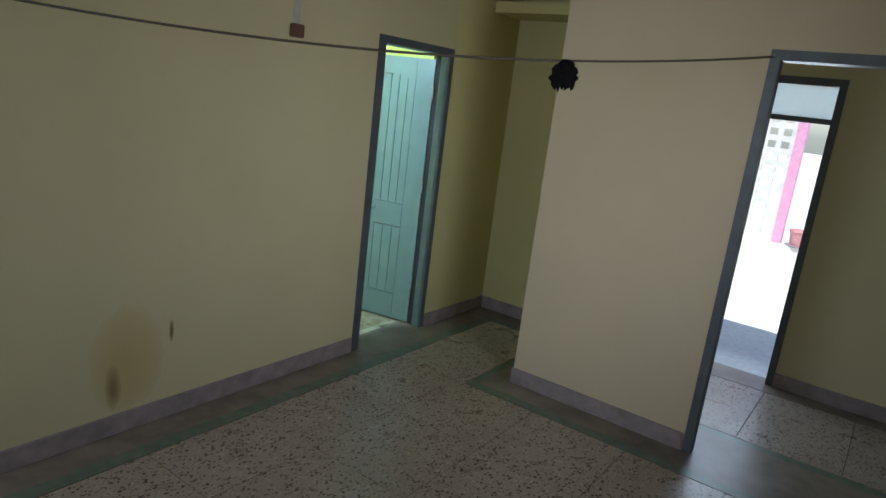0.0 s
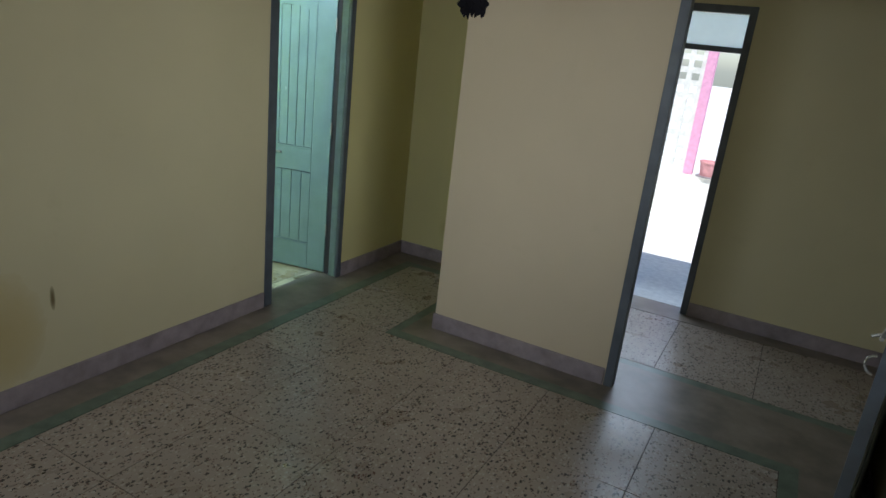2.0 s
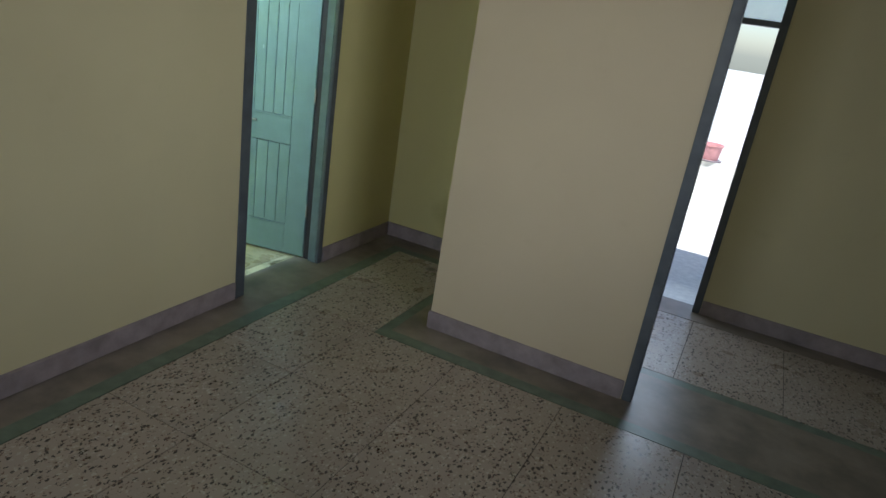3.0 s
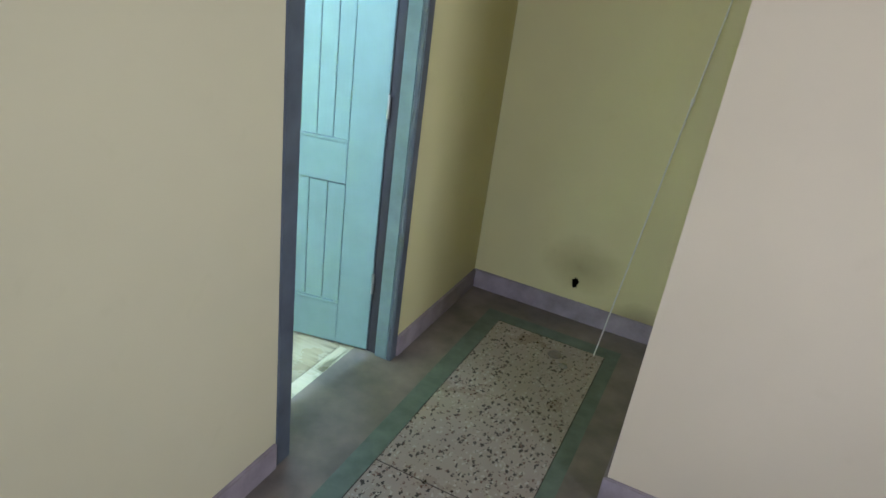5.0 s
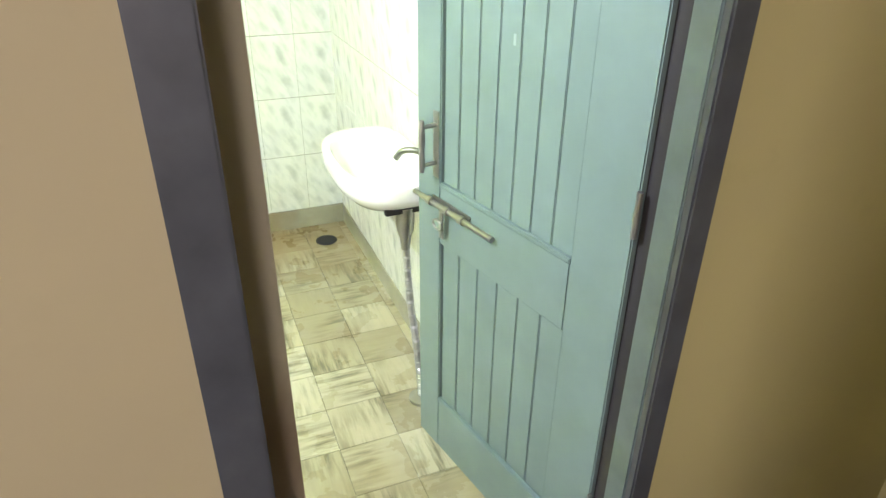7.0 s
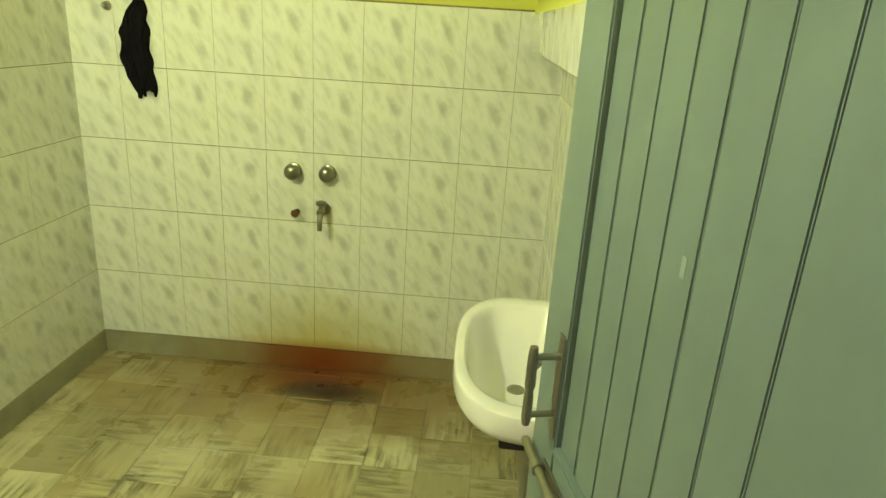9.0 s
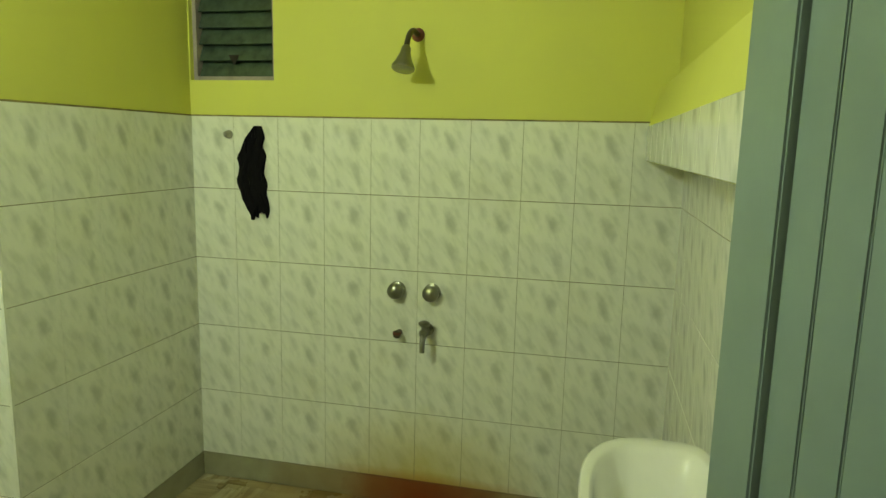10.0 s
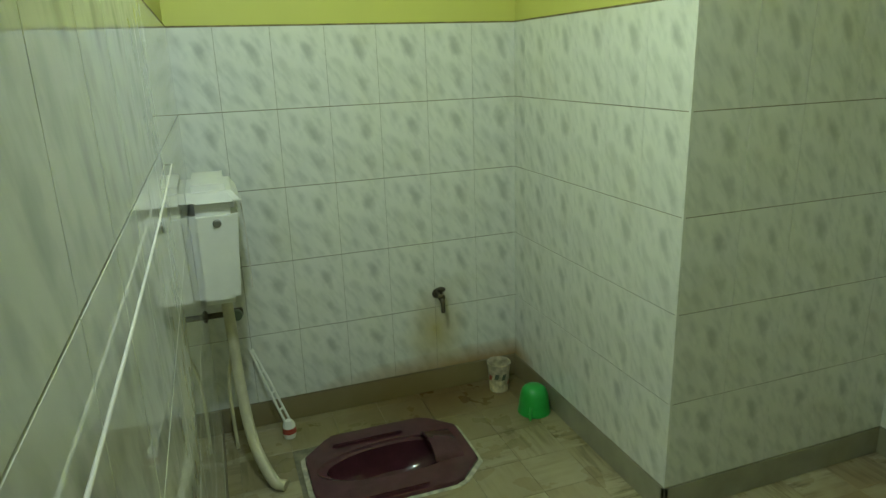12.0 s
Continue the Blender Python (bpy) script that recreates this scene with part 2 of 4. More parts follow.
def floor_slip():
    """Streaked marble slips with brown soiling and rust under the taps."""
    m, nt, b = material("streaked_marble_slip", 0.28)
    rnd = nt.nodes.new("ShaderNodeObjectInfo").outputs["Random"]
    shift = nt.nodes.new("ShaderNodeCombineXYZ")
    k = nt.nodes.new("ShaderNodeMath")
    k.operation, k.inputs[1].default_value = "MULTIPLY", 37.0
    nt.links.new(rnd, k.inputs[0])
    nt.links.new(k.outputs[0], shift.inputs[2])
    add = nt.nodes.new("ShaderNodeVectorMath")
    nt.links.new(position(nt, (4.0, 1.0, 38.0), True), add.inputs[0])
    nt.links.new(shift.outputs[0], add.inputs[1])
    streak = grain(nt, 1.0, 5, add.outputs[0], 0.6)
    tone = ramp(nt, rnd, [(0.0, (0.30, 0.26, 0.16)), (0.45, (0.44, 0.385, 0.25)), (1.0, (0.56, 0.52, 0.37))])
    some = ramp(nt, grain(nt, 4.1, 1), [(0.42, (0.12, 0.12, 0.12)), (0.6, (0.9, 0.9, 0.9))])
    c = mix(nt, mix(nt, 1.0, ramp(nt, streak, [(0.44, (0, 0, 0)), (0.6, (1, 1, 1))]), some, "MULTIPLY"), tone, (0.12, 0.11, 0.06))
    c = mix(nt, ramp(nt, grain(nt, 2.6, 6), [(0.45, (0, 0, 0)), (0.7, (0.5, 0.5, 0.5))]), c, (0.26, 0.19, 0.085))
    for centre, reach, tint, power in (((-2.42, 3.15, 0), (0.55, 1.2, 1), (0.2, 0.105, 0.03), 0.65), ((-2.46, 3.18, 0), (0.2, 0.34, 1), (0.17, 0.035, 0.008), 0.7), ((-2.3, 3.24, 0), (0.1, 0.24, 1), (0.02, 0.01, 0.015), 0.4), ((-0.95, 1.2, 0), (1.2, 0.9, 1), (0.21, 0.17, 0.07), 0.75), ((-1.15, 1.1, 0), (0.5, 0.22, 1), (0.14, 0.08, 0.03), 0.7)):
        c = mix(nt, spot(nt, centre, reach, power, 0.25), c, tint)
    colour(nt, b, c)
    nt.links.new(ramp(nt, grain(nt, 6, 5), [(0.3, (0.2, 0.2, 0.2)), (0.7, (0.42, 0.42, 0.42))]), b.inputs["Roughness"])
    return m


GRIME = paint("grimy_plaster", (0.5, 0.46, 0.33), (0.2, 0.14, 0.08), [
    ((-0.16, 3.45, 0.75), (0.1, 0.1, 0.22), (0.2, 0.11, 0.06), 0.6, 0.8), ((-0.16, 3.45, 0.3), (0.1, 0.1, 0.3), (0.22, 0.17, 0.11), 0.6, 0.8)])
TERRAZZO, TILE, SLIP = terrazzo(), wall_tile(), floor_slip()
GROUT = plain("dark_grout", (0.19, 0.175, 0.115), 0.8, vary=0.4)
EDGE = plain("grimy_edge_cement", (0.2, 0.16, 0.07), 0.8, vary=0.5, scale=25)
JOINT = plain("floor_joint", (0.07, 0.055, 0.045), 0.7)


def bath_skirting():
    m, nt, b = material("bath_skirting_cement", 0.35)
    c = ramp(nt, grain(nt, 5, 5), [(0.3, (0.25, 0.24, 0.17)), (0.7, (0.38, 0.36, 0.27))])
    for centre, reach, tint, power in (((-2.5, 3.17, 0.06), (0.3, 0.75, 0.3), (0.24, 0.13, 0.035), 0.7), ((-2.5, 3.17, 0.05), (0.3, 0.36, 0.2), (0.19, 0.03, 0.008), 0.6), ((-0.95, 1.03, 0.0), (1.0, 0.5, 0.3), (0.2, 0.14, 0.05), 0.45)):
        c = mix(nt, spot(nt, centre, reach, power, 0.2), c, tint)
    colour(nt, b, c)
    return m


BATHSKIRT = bath_skirting()

# ---- building helpers ----


def box(bm, x0, x1, y0, y1, z0, z1, m=None, bevel=0.0):
    made = bmesh.ops.create_cube(bm, size=1.0)["verts"]
    for v in made:
        v.co = Vector(((x0 + x1) / 2 + v.co.x * abs(x1 - x0), (y0 + y1) / 2 + v.co.y * abs(y1 - y0), (z0 + z1) / 2 + v.co.z * abs(z1 - z0)))
    if bevel:
        edges = list({e for v in made for e in v.link_edges})
        made = list({v for f in bmesh.ops.bevel(bm, geom=edges, offset=bevel, segments=2, affect="EDGES")["faces"] for v in f.verts} | {v for v in made if v.is_valid})
    if m is not None:
        for v in made:
            v.co = m @ v.co
    return made


def rod(bm, a, b, r, r2=None, sides=16):
    a, b = Vector(a), Vector(b)
    turn = (b - a).to_track_quat("Z", "Y").to_matrix().to_4x4()
    bmesh.ops.create_cone(bm, cap_ends=True, segments=sides, radius1=r, radius2=r if r2 is None else r2, depth=(b - a).length,
                          matrix=Matrix.Translation((a + b) / 2) @ turn)


def lathe(bm, profile, m, sides=28):
    """profile: (radius, height) from bottom to top, turned about the local z axis."""
    rings = []
    for r, z in profile:
        rings.append([bm.verts.new(m @ Vector((r * math.cos(2 * math.pi * i / sides), r * math.sin(2 * math.pi * i / sides), z))) for i in range(sides)])
    for a, b in zip(rings, rings[1:]):
        for i in range(sides):
            bm.faces.new((a[i], a[(i + 1) % sides], b[(i + 1) % sides], b[i]))
    for ring in (rings[0], rings[-1]):
        bm.faces.new(ring)


def tube(bm, points, r, sides=10):
    """A round tube along points."""
    pts = [Vector(p) for p in points]
    rings = []
    for i, p in enumerate(pts):
        way = (pts[min(i + 1, len(pts) - 1)] - pts[max(i - 1, 0)]).normalized()
        side = way.cross(Vector((0.31, 0.17, 0.93))).normalized()
        up = way.cross(side)
        rad = r(i / (len(pts) - 1)) if callable(r) else r
        rings.append([bm.verts.new(p + rad * (math.cos(2 * math.pi * k / sides) * side + math.sin(2 * math.pi * k / sides) * up)) for k in range(sides)])
    for a, b in zip(rings, rings[1:]):
        for k in range(sides):
            bm.faces.new((a[k], a[(k + 1) % sides], b[(k + 1) % sides], b[k]))
    bm.faces.new(rings[0])
    bm.faces.new(rings[-1])


def bend(points, steps=12):
    """A smooth curve through points (Catmull-Rom)."""
    p = [Vector(q) for q in points]
    p = [2 * p[0] - p[1], *p, 2 * p[-1] - p[-2]]
    out = []
    for i in range(1, len(p) - 2):
        for k in range(steps):
            t = k / steps
            out.append(0.5 * (2 * p[i] + (p[i + 1] - p[i - 1]) * t + (2 * p[i - 1] - 5 * p[i] + 4 * p[i + 1] - p[i + 2]) * t * t + (3 * p[i] - p[i - 1] - 3 * p[i + 1] + p[i + 2]) * t ** 3))
    return out + [p[-2]]


def part(name, bm, mat, parent=None, label="", smooth=False):
    bmesh.ops.recalc_face_normals(bm, faces=bm.faces)
    me = bpy.data.meshes.new(name)
    bm.to_mesh(me)
    bm.free()
    me.materials.append(mat)
    if smooth:
        me.polygons.foreach_set("use_smooth", [True] * len(me.polygons))
        me.set_sharp_from_angle(angle=radians(40))
    ob = new(name, me)
    ob.parent = parent
    if label:
        ob["label"] = label
    return ob


def block(name, mat, parent, *dims, label="", bevel=0.0, m=None):
    bm = bmesh.new()
    box(bm, *dims, m=m, bevel=bevel)
    return part(name, bm, mat, parent, label)


def wall(name, mat, *boxes, label=""):
    """A piece of the setting out of abutting boxes."""
    bm = bmesh.new()
    for b in boxes:
        box(bm, *b)
    return tagged(part(name, bm, mat), label, "wall", kind="structure")


def thing(name, label, category, at=(0, 0, 0), group=""):
    ob = new(name)
    ob.location = at
    return tagged(ob, label, category, group)

# ---- the setting ----
IN, TAP, SIDE, SINKY, PIER, FAR = -0.18, -2.5, 2.132, 4.12, -1.54, 1.027   # bathroom faces
BACK, RIGHT, ALC, WHITE = -1.8, 3.43, 1.01, 3.84                           # hall faces
ROOF, BROOF = 2.95, 2.75
D0, D1, DTOP = 3.352, 4.156, 2.11                                          # bathroom door hole
G0, G1, GTOP = 2.135, 3.43, 2.2                                             # passage door hole

wall("wall_west", CREAM, (IN + 0.03, 0, BACK, D0, 0, ROOF), (IN + 0.03, 0, D0, D1, DTOP, ROOF), label="cream painted plaster wall with a damp stain")
wall("wall_alcove_side", YELLOW_BOUNCE, (IN + 0.03, 0, D1, 5.006, 0, ROOF), label="yellow painted plaster wall of the alcove")
wall("wall_alcove_back", YELLOW_BOUNCE, (IN + 0.03, 1.2, 5.006, 5.2, 0, ROOF), label="yellow painted plaster wall with a small hole")
wall("wall_alcove_east", YELLOW_BOUNCE, (ALC, ALC + 0.06, WHITE + 0.05, 5.006, 0, ROOF), label="yellow painted plaster return of the alcove")
wall("wall_white", PALE_LIT, (ALC, G0, WHITE, WHITE + 0.05, 0, ROOF), (G0, G1 + 0.2, WHITE, WHITE + 0.13, GTOP, ROOF), (ALC + 0.06, G0, WHITE + 0.05, WHITE + 0.13, 0, ROOF), label="cream painted plaster wall beside a doorway, its tone lightened for brighter light")
# openings in the next two walls are added out of view, for the fill lamps
wall("wall_east", CREAM, (RIGHT, RIGHT + 0.15, 2.75, WHITE, 0, ROOF), (RIGHT, RIGHT + 0.15, BACK, 1.75, 0, ROOF), (RIGHT, RIGHT + 0.15, 1.75, 2.75, 0, 0.9), (RIGHT, RIGHT + 0.15, 1.75, 2.75, 2.3, ROOF), label="yellow painted plaster wall behind an open door")
wall("wall_south", CREAM, (IN, 0.2, BACK - 0.15, BACK, 0, ROOF), (1.4, RIGHT + 0.15, BACK - 0.15, BACK, 0, ROOF), (0.2, 1.4, BACK - 0.15, BACK, 0, 0.9), (0.2, 1.4, BACK - 0.15, BACK, 2.3, ROOF), label="unseen cream painted plaster end wall with an opening added for light")
# passage beyond the wide doorway
wall("wall_passage_north", CREAM, (2.35, 4.6, 5.36, 5.5, 0, ROOF), (1.2, 1.46, 5.36, 5.5, 0, ROOF), (1.46, 2.35, 5.36, 5.5, 2.2, ROOF), label="yellow painted plaster wall with a doorway to the veranda")
wall("wall_passage_west", CREAM, (1.07, 1.2, WHITE + 0.13, 5.006, 0, ROOF), (1.2, 1.22, 5.0, 5.36, 0, ROOF), label="yellow painted plaster wall of the passage")
wall("wall_passage_east", CREAM, (4.6, 4.72, WHITE, 5.5, 0, ROOF), (G1 + 0.2, 4.6, WHITE, WHITE + 0.13, 0, ROOF), label="yellow painted plaster wall of the passage")
block("ceiling", WHITEWASH, None, IN + 0.03, 4.8, BACK - 0.2, 5.5, ROOF, ROOF + 0.12)
tagged(bpy.data.objects["ceiling"], "whitewashed plaster ceiling slab", "ceiling", kind="structure")
block("loft_slab", YELLOW_BOUNCE, None, 0.0, ALC, 4.62, 5.006, 2.44, 2.52)
tagged(bpy.data.objects["loft_slab"], "yellow painted concrete loft slab across the alcove", "loft", kind="structure")
block("ground", CONCRETE, None, -60, 60, 5.5, 90, -0.2, -0.03)
tagged(bpy.data.objects["ground"], "bare pale ground outside the veranda", "ground", kind="structure")

# bathroom shell: walls behind the tiles, painted above
TT = 1.61
wall("wall_tap", LIME, (TAP - 0.15, TAP, SIDE - 0.1, 2.137, 0, BROOF), (TAP - 0.15, TAP, 2.137, 2.515, 0, 1.755), (TAP - 0.15, TAP, 2.137, 2.515, 2.18, BROOF), (TAP - 0.15, TAP, 2.515, SINKY + 0.15, 0, BROOF), label="lime painted plaster wall above white tiles")
wall("wall_pier", LIME, (TAP - 0.15, PIER, FAR - 0.12, SIDE, 0, BROOF), label="lime painted plaster pier above white tiles")
wall("wall_niche", LIME, (PIER, IN + 0.03, FAR - 0.12, FAR, 0, BROOF), label="lime painted plaster wall of the toilet niche")
wall("wall_sink", LIME, (TAP, IN + 0.03, SINKY, SINKY + 0.15, 0, BROOF), label="lime painted plaster wall behind the washbasin")
wall("wall_bath_inner", LIME, (IN, IN + 0.03, FAR, D0, 0, BROOF), (IN, IN + 0.03, D0, SINKY, DTOP, BROOF), label="lime painted plaster wall beside the door")
block("ceiling_bath", WHITEWASH, None, TAP - 0.15, IN + 0.03, FAR - 0.12, SINKY + 0.15, BROOF, BROOF + 0.12)
tagged(bpy.data.objects["ceiling_bath"], "whitewashed bathroom ceiling slab", "ceiling", kind="structure")

# boxed ledge along the wall above the washbasin
bm = bmesh.new()
prof = [(SINKY, 1.475), (3.98, 1.475), (3.98, 1.6), (4.012, 1.73), (4.07, 1.785), (4.07, BROOF), (SINKY, BROOF)]
for x in (TAP + 0.002, -0.9):
    bm.faces.new([bm.verts.new((x, y, z)) for y, z in prof])
bm.verts.ensure_lookup_table()
n = len(prof)
for i in range(n):
    bm.faces.new([bm.verts[i], bm.verts[(i + 1) % n], bm.verts[n + (i + 1) % n], bm.verts[n + i]])
tagged(part("ledge", bm, LIME), "lime painted boxed ledge above the washbasin", "ledge", kind="structure")

floor = tagged(block("floor", JOINT, None, IN, 4.72, BACK - 0.15, 5.5, -0.15, -0.004), "speckled terrazzo floor with a plain cement border", "floor", kind="structure")
bm = bmesh.new()
for r in ((TAP - 0.1, IN, FAR - 0.1, 1.33), (TAP - 0.1, IN, 1.66, SINKY + 0.1), (TAP - 0.1, -1.05, 1.33, 1.66), (-0.52, IN, 1.33, 1.66)):
    box(bm, *r, -0.15, -0.004)
bath_floor = tagged(part("floor_bath", bm, GROUT), "streaked marble slip floor stained with rust", "floor", kind="structure")


def slab(name, mat, label, *rects, parent=None, z0=-0.006, z1=0.0):
    bm = bmesh.new()
    for r in rects:
        box(bm, *r, z0, z1)
    return part(name, bm, mat, parent, label)


slab("border", BORDER, "worn brown cement border", (0, 0.18, BACK, 4.83, ), (0, ALC, 4.83, 5.006), (0.87, ALC, 3.655, 4.83), (ALC, 3.155, 3.655, WHITE), (3.155, RIGHT, BACK, WHITE), (IN, 0, D0, D1), parent=floor)
slab("green_strip", GREEN, "dull green cement strip", (0.18, 0.262, BACK, 4.83), (0.262, 0.81, 4.75, 4.83), (0.81, 0.87, 3.655, 4.83), (0.81, 3.155, 3.575, 3.655), (3.073, 3.155, BACK, 3.575), parent=floor)
slab("passage_floor", BORDER, "worn cement floor of the passage", (G0 - 0.1, G1 + 0.2, WHITE, 4.2), (1.2, 4.6, 5.2, 5.5), parent=floor)
slab("green_strip", GREEN, "dull green cement strip", (1.2, 4.6, 4.2, 4.27), parent=floor)


def skirting(parent_name, mat, label, *runs, height=0.105, thick=0.012):
    bm = bmesh.new()
    for x0, y0, x1, y1 in runs:
        box(bm, min(x0, x1) - (thick if x0 == x1 else 0), max(x0, x1) + (thick if x0 == x1 else 0),
            min(y0, y1) - (thick if y0 == y1 else 0), max(y0, y1) + (thick if y0 == y1 else 0), 0.0, height, bevel=0.004)
    return tagged(part(parent_name, bm, mat), label, "skirting", kind="structure")


skirting("baseboard", SKIRT, "grey cement skirting of the hall", (0, BACK, 0, D0 - 0.004), (0, D1 + 0.004, 0, 5.006), (0, 5.006, ALC, 5.006), (ALC, WHITE, ALC, 5.006), (ALC - 0.012, WHITE, G0 - 0.004, WHITE), (RIGHT, BACK, RIGHT, WHITE))
skirting("baseboard_passage", SKIRT, "grey cement skirting of the passage", (2.352, 5.36, 4.6, 5.36))
skirting("baseboard_bath", BATHSKIRT, "stained cement skirting of the bathroom", (TAP, SIDE, TAP, SINKY), (TAP, SIDE, PIER + 0.01, SIDE), (PIER, FAR, PIER, SIDE + 0.01), (PIER, FAR, IN, FAR), (TAP, SINKY, -0.3, SINKY), (IN, FAR, IN, D0 - 0.002), height=0.11, thick=0.010)


# ---- doors and frames ----
def door_frame(name, label, y0, y1, top, m, deep=0.125, wide=0.05, mat=FRAME, inner=None, first=None):
    """Posts and lintel in a wall that runs along local y, flush with local x = 0."""
    ob = tagged(new(name), label, "door frame", kind="structure")
    ob.matrix_world = m
    for a, b in ((y0, y0 + (first or wide)), (y1 - wide, y1)):
        bm = bmesh.new()
        box(bm, -0.016, 0.006, a, b, 0, top, bevel=0.004)
        part("post_face", bm, FRAME, ob)
        bm = bmesh.new()
        box(bm, -deep * 0.6, -0.016, a, b, 0, top, bevel=0.003)
        part("post", bm, mat if a == y0 else (inner or mat), ob)
        bm = bmesh.new()
        grow = 0.014
        box(bm, -deep, -deep * 0.6, a if a == y0 else a + grow, b - grow if a == y0 else b, 0, top, bevel=0.003)
        # hinge-side rebate is coloured near-black as the shaded gap by the leaf
        part("rebate", bm, mat if a == y0 or not inner else GAP_SHADE, ob)
    bm = bmesh.new()
    box(bm, -deep, 0.006, y0 + (first or wide), y1 - wide, top - wide, top, bevel=0.004)
    part("lintel", bm, mat, ob)
    return ob


door_frame("door_frame_bath", "dark grey painted wooden frame of the bathroom door", D0, D1, DTOP, pose(0, 0, 0), inner=JAMB_LIT, first=0.07)
tagged(block("door_reveal", GRIME, None, IN - 0.006, -0.126, D0, 3.478, 0.0, DTOP, bevel=0.004), "grimy stained plaster reveal beside the bathroom door", "reveal", kind="structure")
door_frame("door_frame_passage", "dark grey painted wooden frame of the wide doorway", G0, G1, GTOP, Matrix(((0, 1, 0, 0), (-1, 0, 0, WHITE), (0, 0, 1, 0), (0, 0, 0, 1))), deep=0.12)
veranda = door_frame("door_frame_veranda", "dark grey painted wooden frame with a glazed transom", 1.46, 2.35, 2.2, Matrix(((0, 1, 0, 0), (-1, 0, 0, 5.36), (0, 0, 1, 0), (0, 0, 0, 1))), deep=0.12)
block("transom_rail", FRAME, veranda, -0.11, 0.0, 1.51, 2.30, 1.90, 1.935)
block("transom_panel", FROST, veranda, -0.07, -0.055, 1.51, 2.30, 1.935, 2.15, label="pale translucent transom panel")

LEAF = Matrix.Translation((-0.118, 4.105, 0)) @ Matrix(((-0.979, 0.204, 0, 0), (-0.204, -0.979, 0, 0), (0, 0, 1, 0), (0, 0, 0, 1)))


def plank_door():
    """Local x from hinge to free edge, local y out of the seen face (0 = face), z up."""
    ob = tagged(new("plank_door"), "pale teal painted wooden plank door, standing open", "door")
    W, H, T = 0.735, 2.025, 0.034
    a, b = 0.145, 0.628
    for name, x0, x1 in (("hinge_stile", 0, a), ("lock_stile", b, W)):
        block(name, DOOR, ob, x0, x1, -T, 0, 0.012, H, bevel=0.003)
    for z0, z1 in ((0.012, 0.205), (0.755, 0.925)):
        block("rail", DOOR, ob, a, b, -T, -0.001, z0, z1, bevel=0.003)
    # arched top rail
    bm = bmesh.new()
    N = 16
    low = [(a + (b - a) * i / N, 1.845 + 0.055 * (1 - (2 * i / N - 1) ** 2)) for i in range(N + 1)]
    ring = low + [(b, H), (a, H)]
    front = [bm.verts.new((x, -0.001, z)) for x, z in ring]
    rear = [bm.verts.new((x, -T, z)) for x, z in ring]
    bm.faces.new(front)
    bm.faces.new(rear)
    for i in range(len(ring)):
        j = (i + 1) % len(ring)
        bm.faces.new((front[i], front[j], rear[j], rear[i]))
    part("top_rail", bm, DOOR, ob)
    for z0, z1, count in ((0.204, 0.76, 6), (0.924, 1.905, 7)):
        w = (b - a) / count
        for i in range(count):
            bm = bmesh.new()
            # wider edge gaps bare the dark sheet behind, drawing the stile's shadow
            gap = 0.0022 if i != count - 1 else 0.0055
            box(bm, a + i * w + (gap / 2 if i else 0.005), a + (i + 1) * w - gap / 2, -0.026, -0.010, z0 + 0.004, z1 - 0.009, bevel=0.002)
            part("plank", bm, DOOR, ob)
        # dark sheet that colours the shade in the grooves
        block("shade_backing", GAP_SHADE, ob, a, b, -0.030, -0.0265, z0, z1)
    for z0 in (0.205, 0.925):
        block("bead", DOOR, ob, a, b, -0.012, 0.003, z0 - 0.001, z0 + 0.011, bevel=0.003)
    # pull handle
    h = block("pull_handle", STEEL, ob, 0.632, 0.658, 0.0, 0.003, 0.945, 1.12, label="tarnished steel pull handle", bevel=0.001)
    bm = bmesh.new()
    rod(bm, (0.645, 0.003, 1.085), (0.645, 0.042, 1.085), 0.0055)
    rod(bm, (0.645, 0.003, 0.985), (0.645, 0.042, 0.985), 0.0055)
    part("handle_post", bm, STEEL, h)
    bm = bmesh.new()
    lathe(bm, [(0.006, 0), (0.008, 0.012), (0.0075, 0.05), (0.006, 0.06), (0.0085, 0.07), (0.008, 0.12), (0.006, 0.135)], pose(0.645, 0.045, 0.967), 14)
    part("grip", bm, STEEL, h, smooth=True)
    # sliding bolt with hasp
    s = block("bolt_plate", STEEL, ob, 0.49, 0.66, 0.0, 0.003, 0.868, 0.892, label="steel sliding bolt", bevel=0.001)
    bm = bmesh.new()
    rod(bm, (0.385, 0.014, 0.878), (0.73, 0.014, 0.878), 0.0075)
    part("bolt_rod", bm, STEEL, s, smooth=True)
    for x in (0.655, 0.575, 0.51):
        bm = bmesh.new()
        rod(bm, (x - 0.009, 0.014, 0.878), (x + 0.009, 0.014, 0.878), 0.0115)
        part("bolt_keeper", bm, STEEL, s, smooth=True)
    hasp = block("hasp", STEEL, ob, 0.586, 0.606, 0.014, 0.019, 0.79, 0.87, label="steel hasp hanging from the bolt", bevel=0.002)
    bm = bmesh.new()
    tube(bm, [(0.607 + 0.02 * math.cos(i * math.pi / 8), 0.022, 0.828 + 0.013 * math.sin(i * math.pi / 8)) for i in range(17)], 0.0035, 8)
    part("hasp_ring", bm, STEEL, hasp)
    block("putty_patch", plain("paler_teal_paint", (0.3, 0.38, 0.36), 0.5), ob, 0.369, 0.378, -0.0099, -0.0094, 1.322, 1.345, label="pale paint splash")
    for z in (0.3, 1.05, 1.75):
        bm = bmesh.new()
        rod(bm, (-0.004, 0.004, z), (-0.004, 0.004, z + 0.09), 0.006)
        part("hinge", bm, STEEL, ob)
    ob.matrix_world = LEAF
    return ob


plank_door()


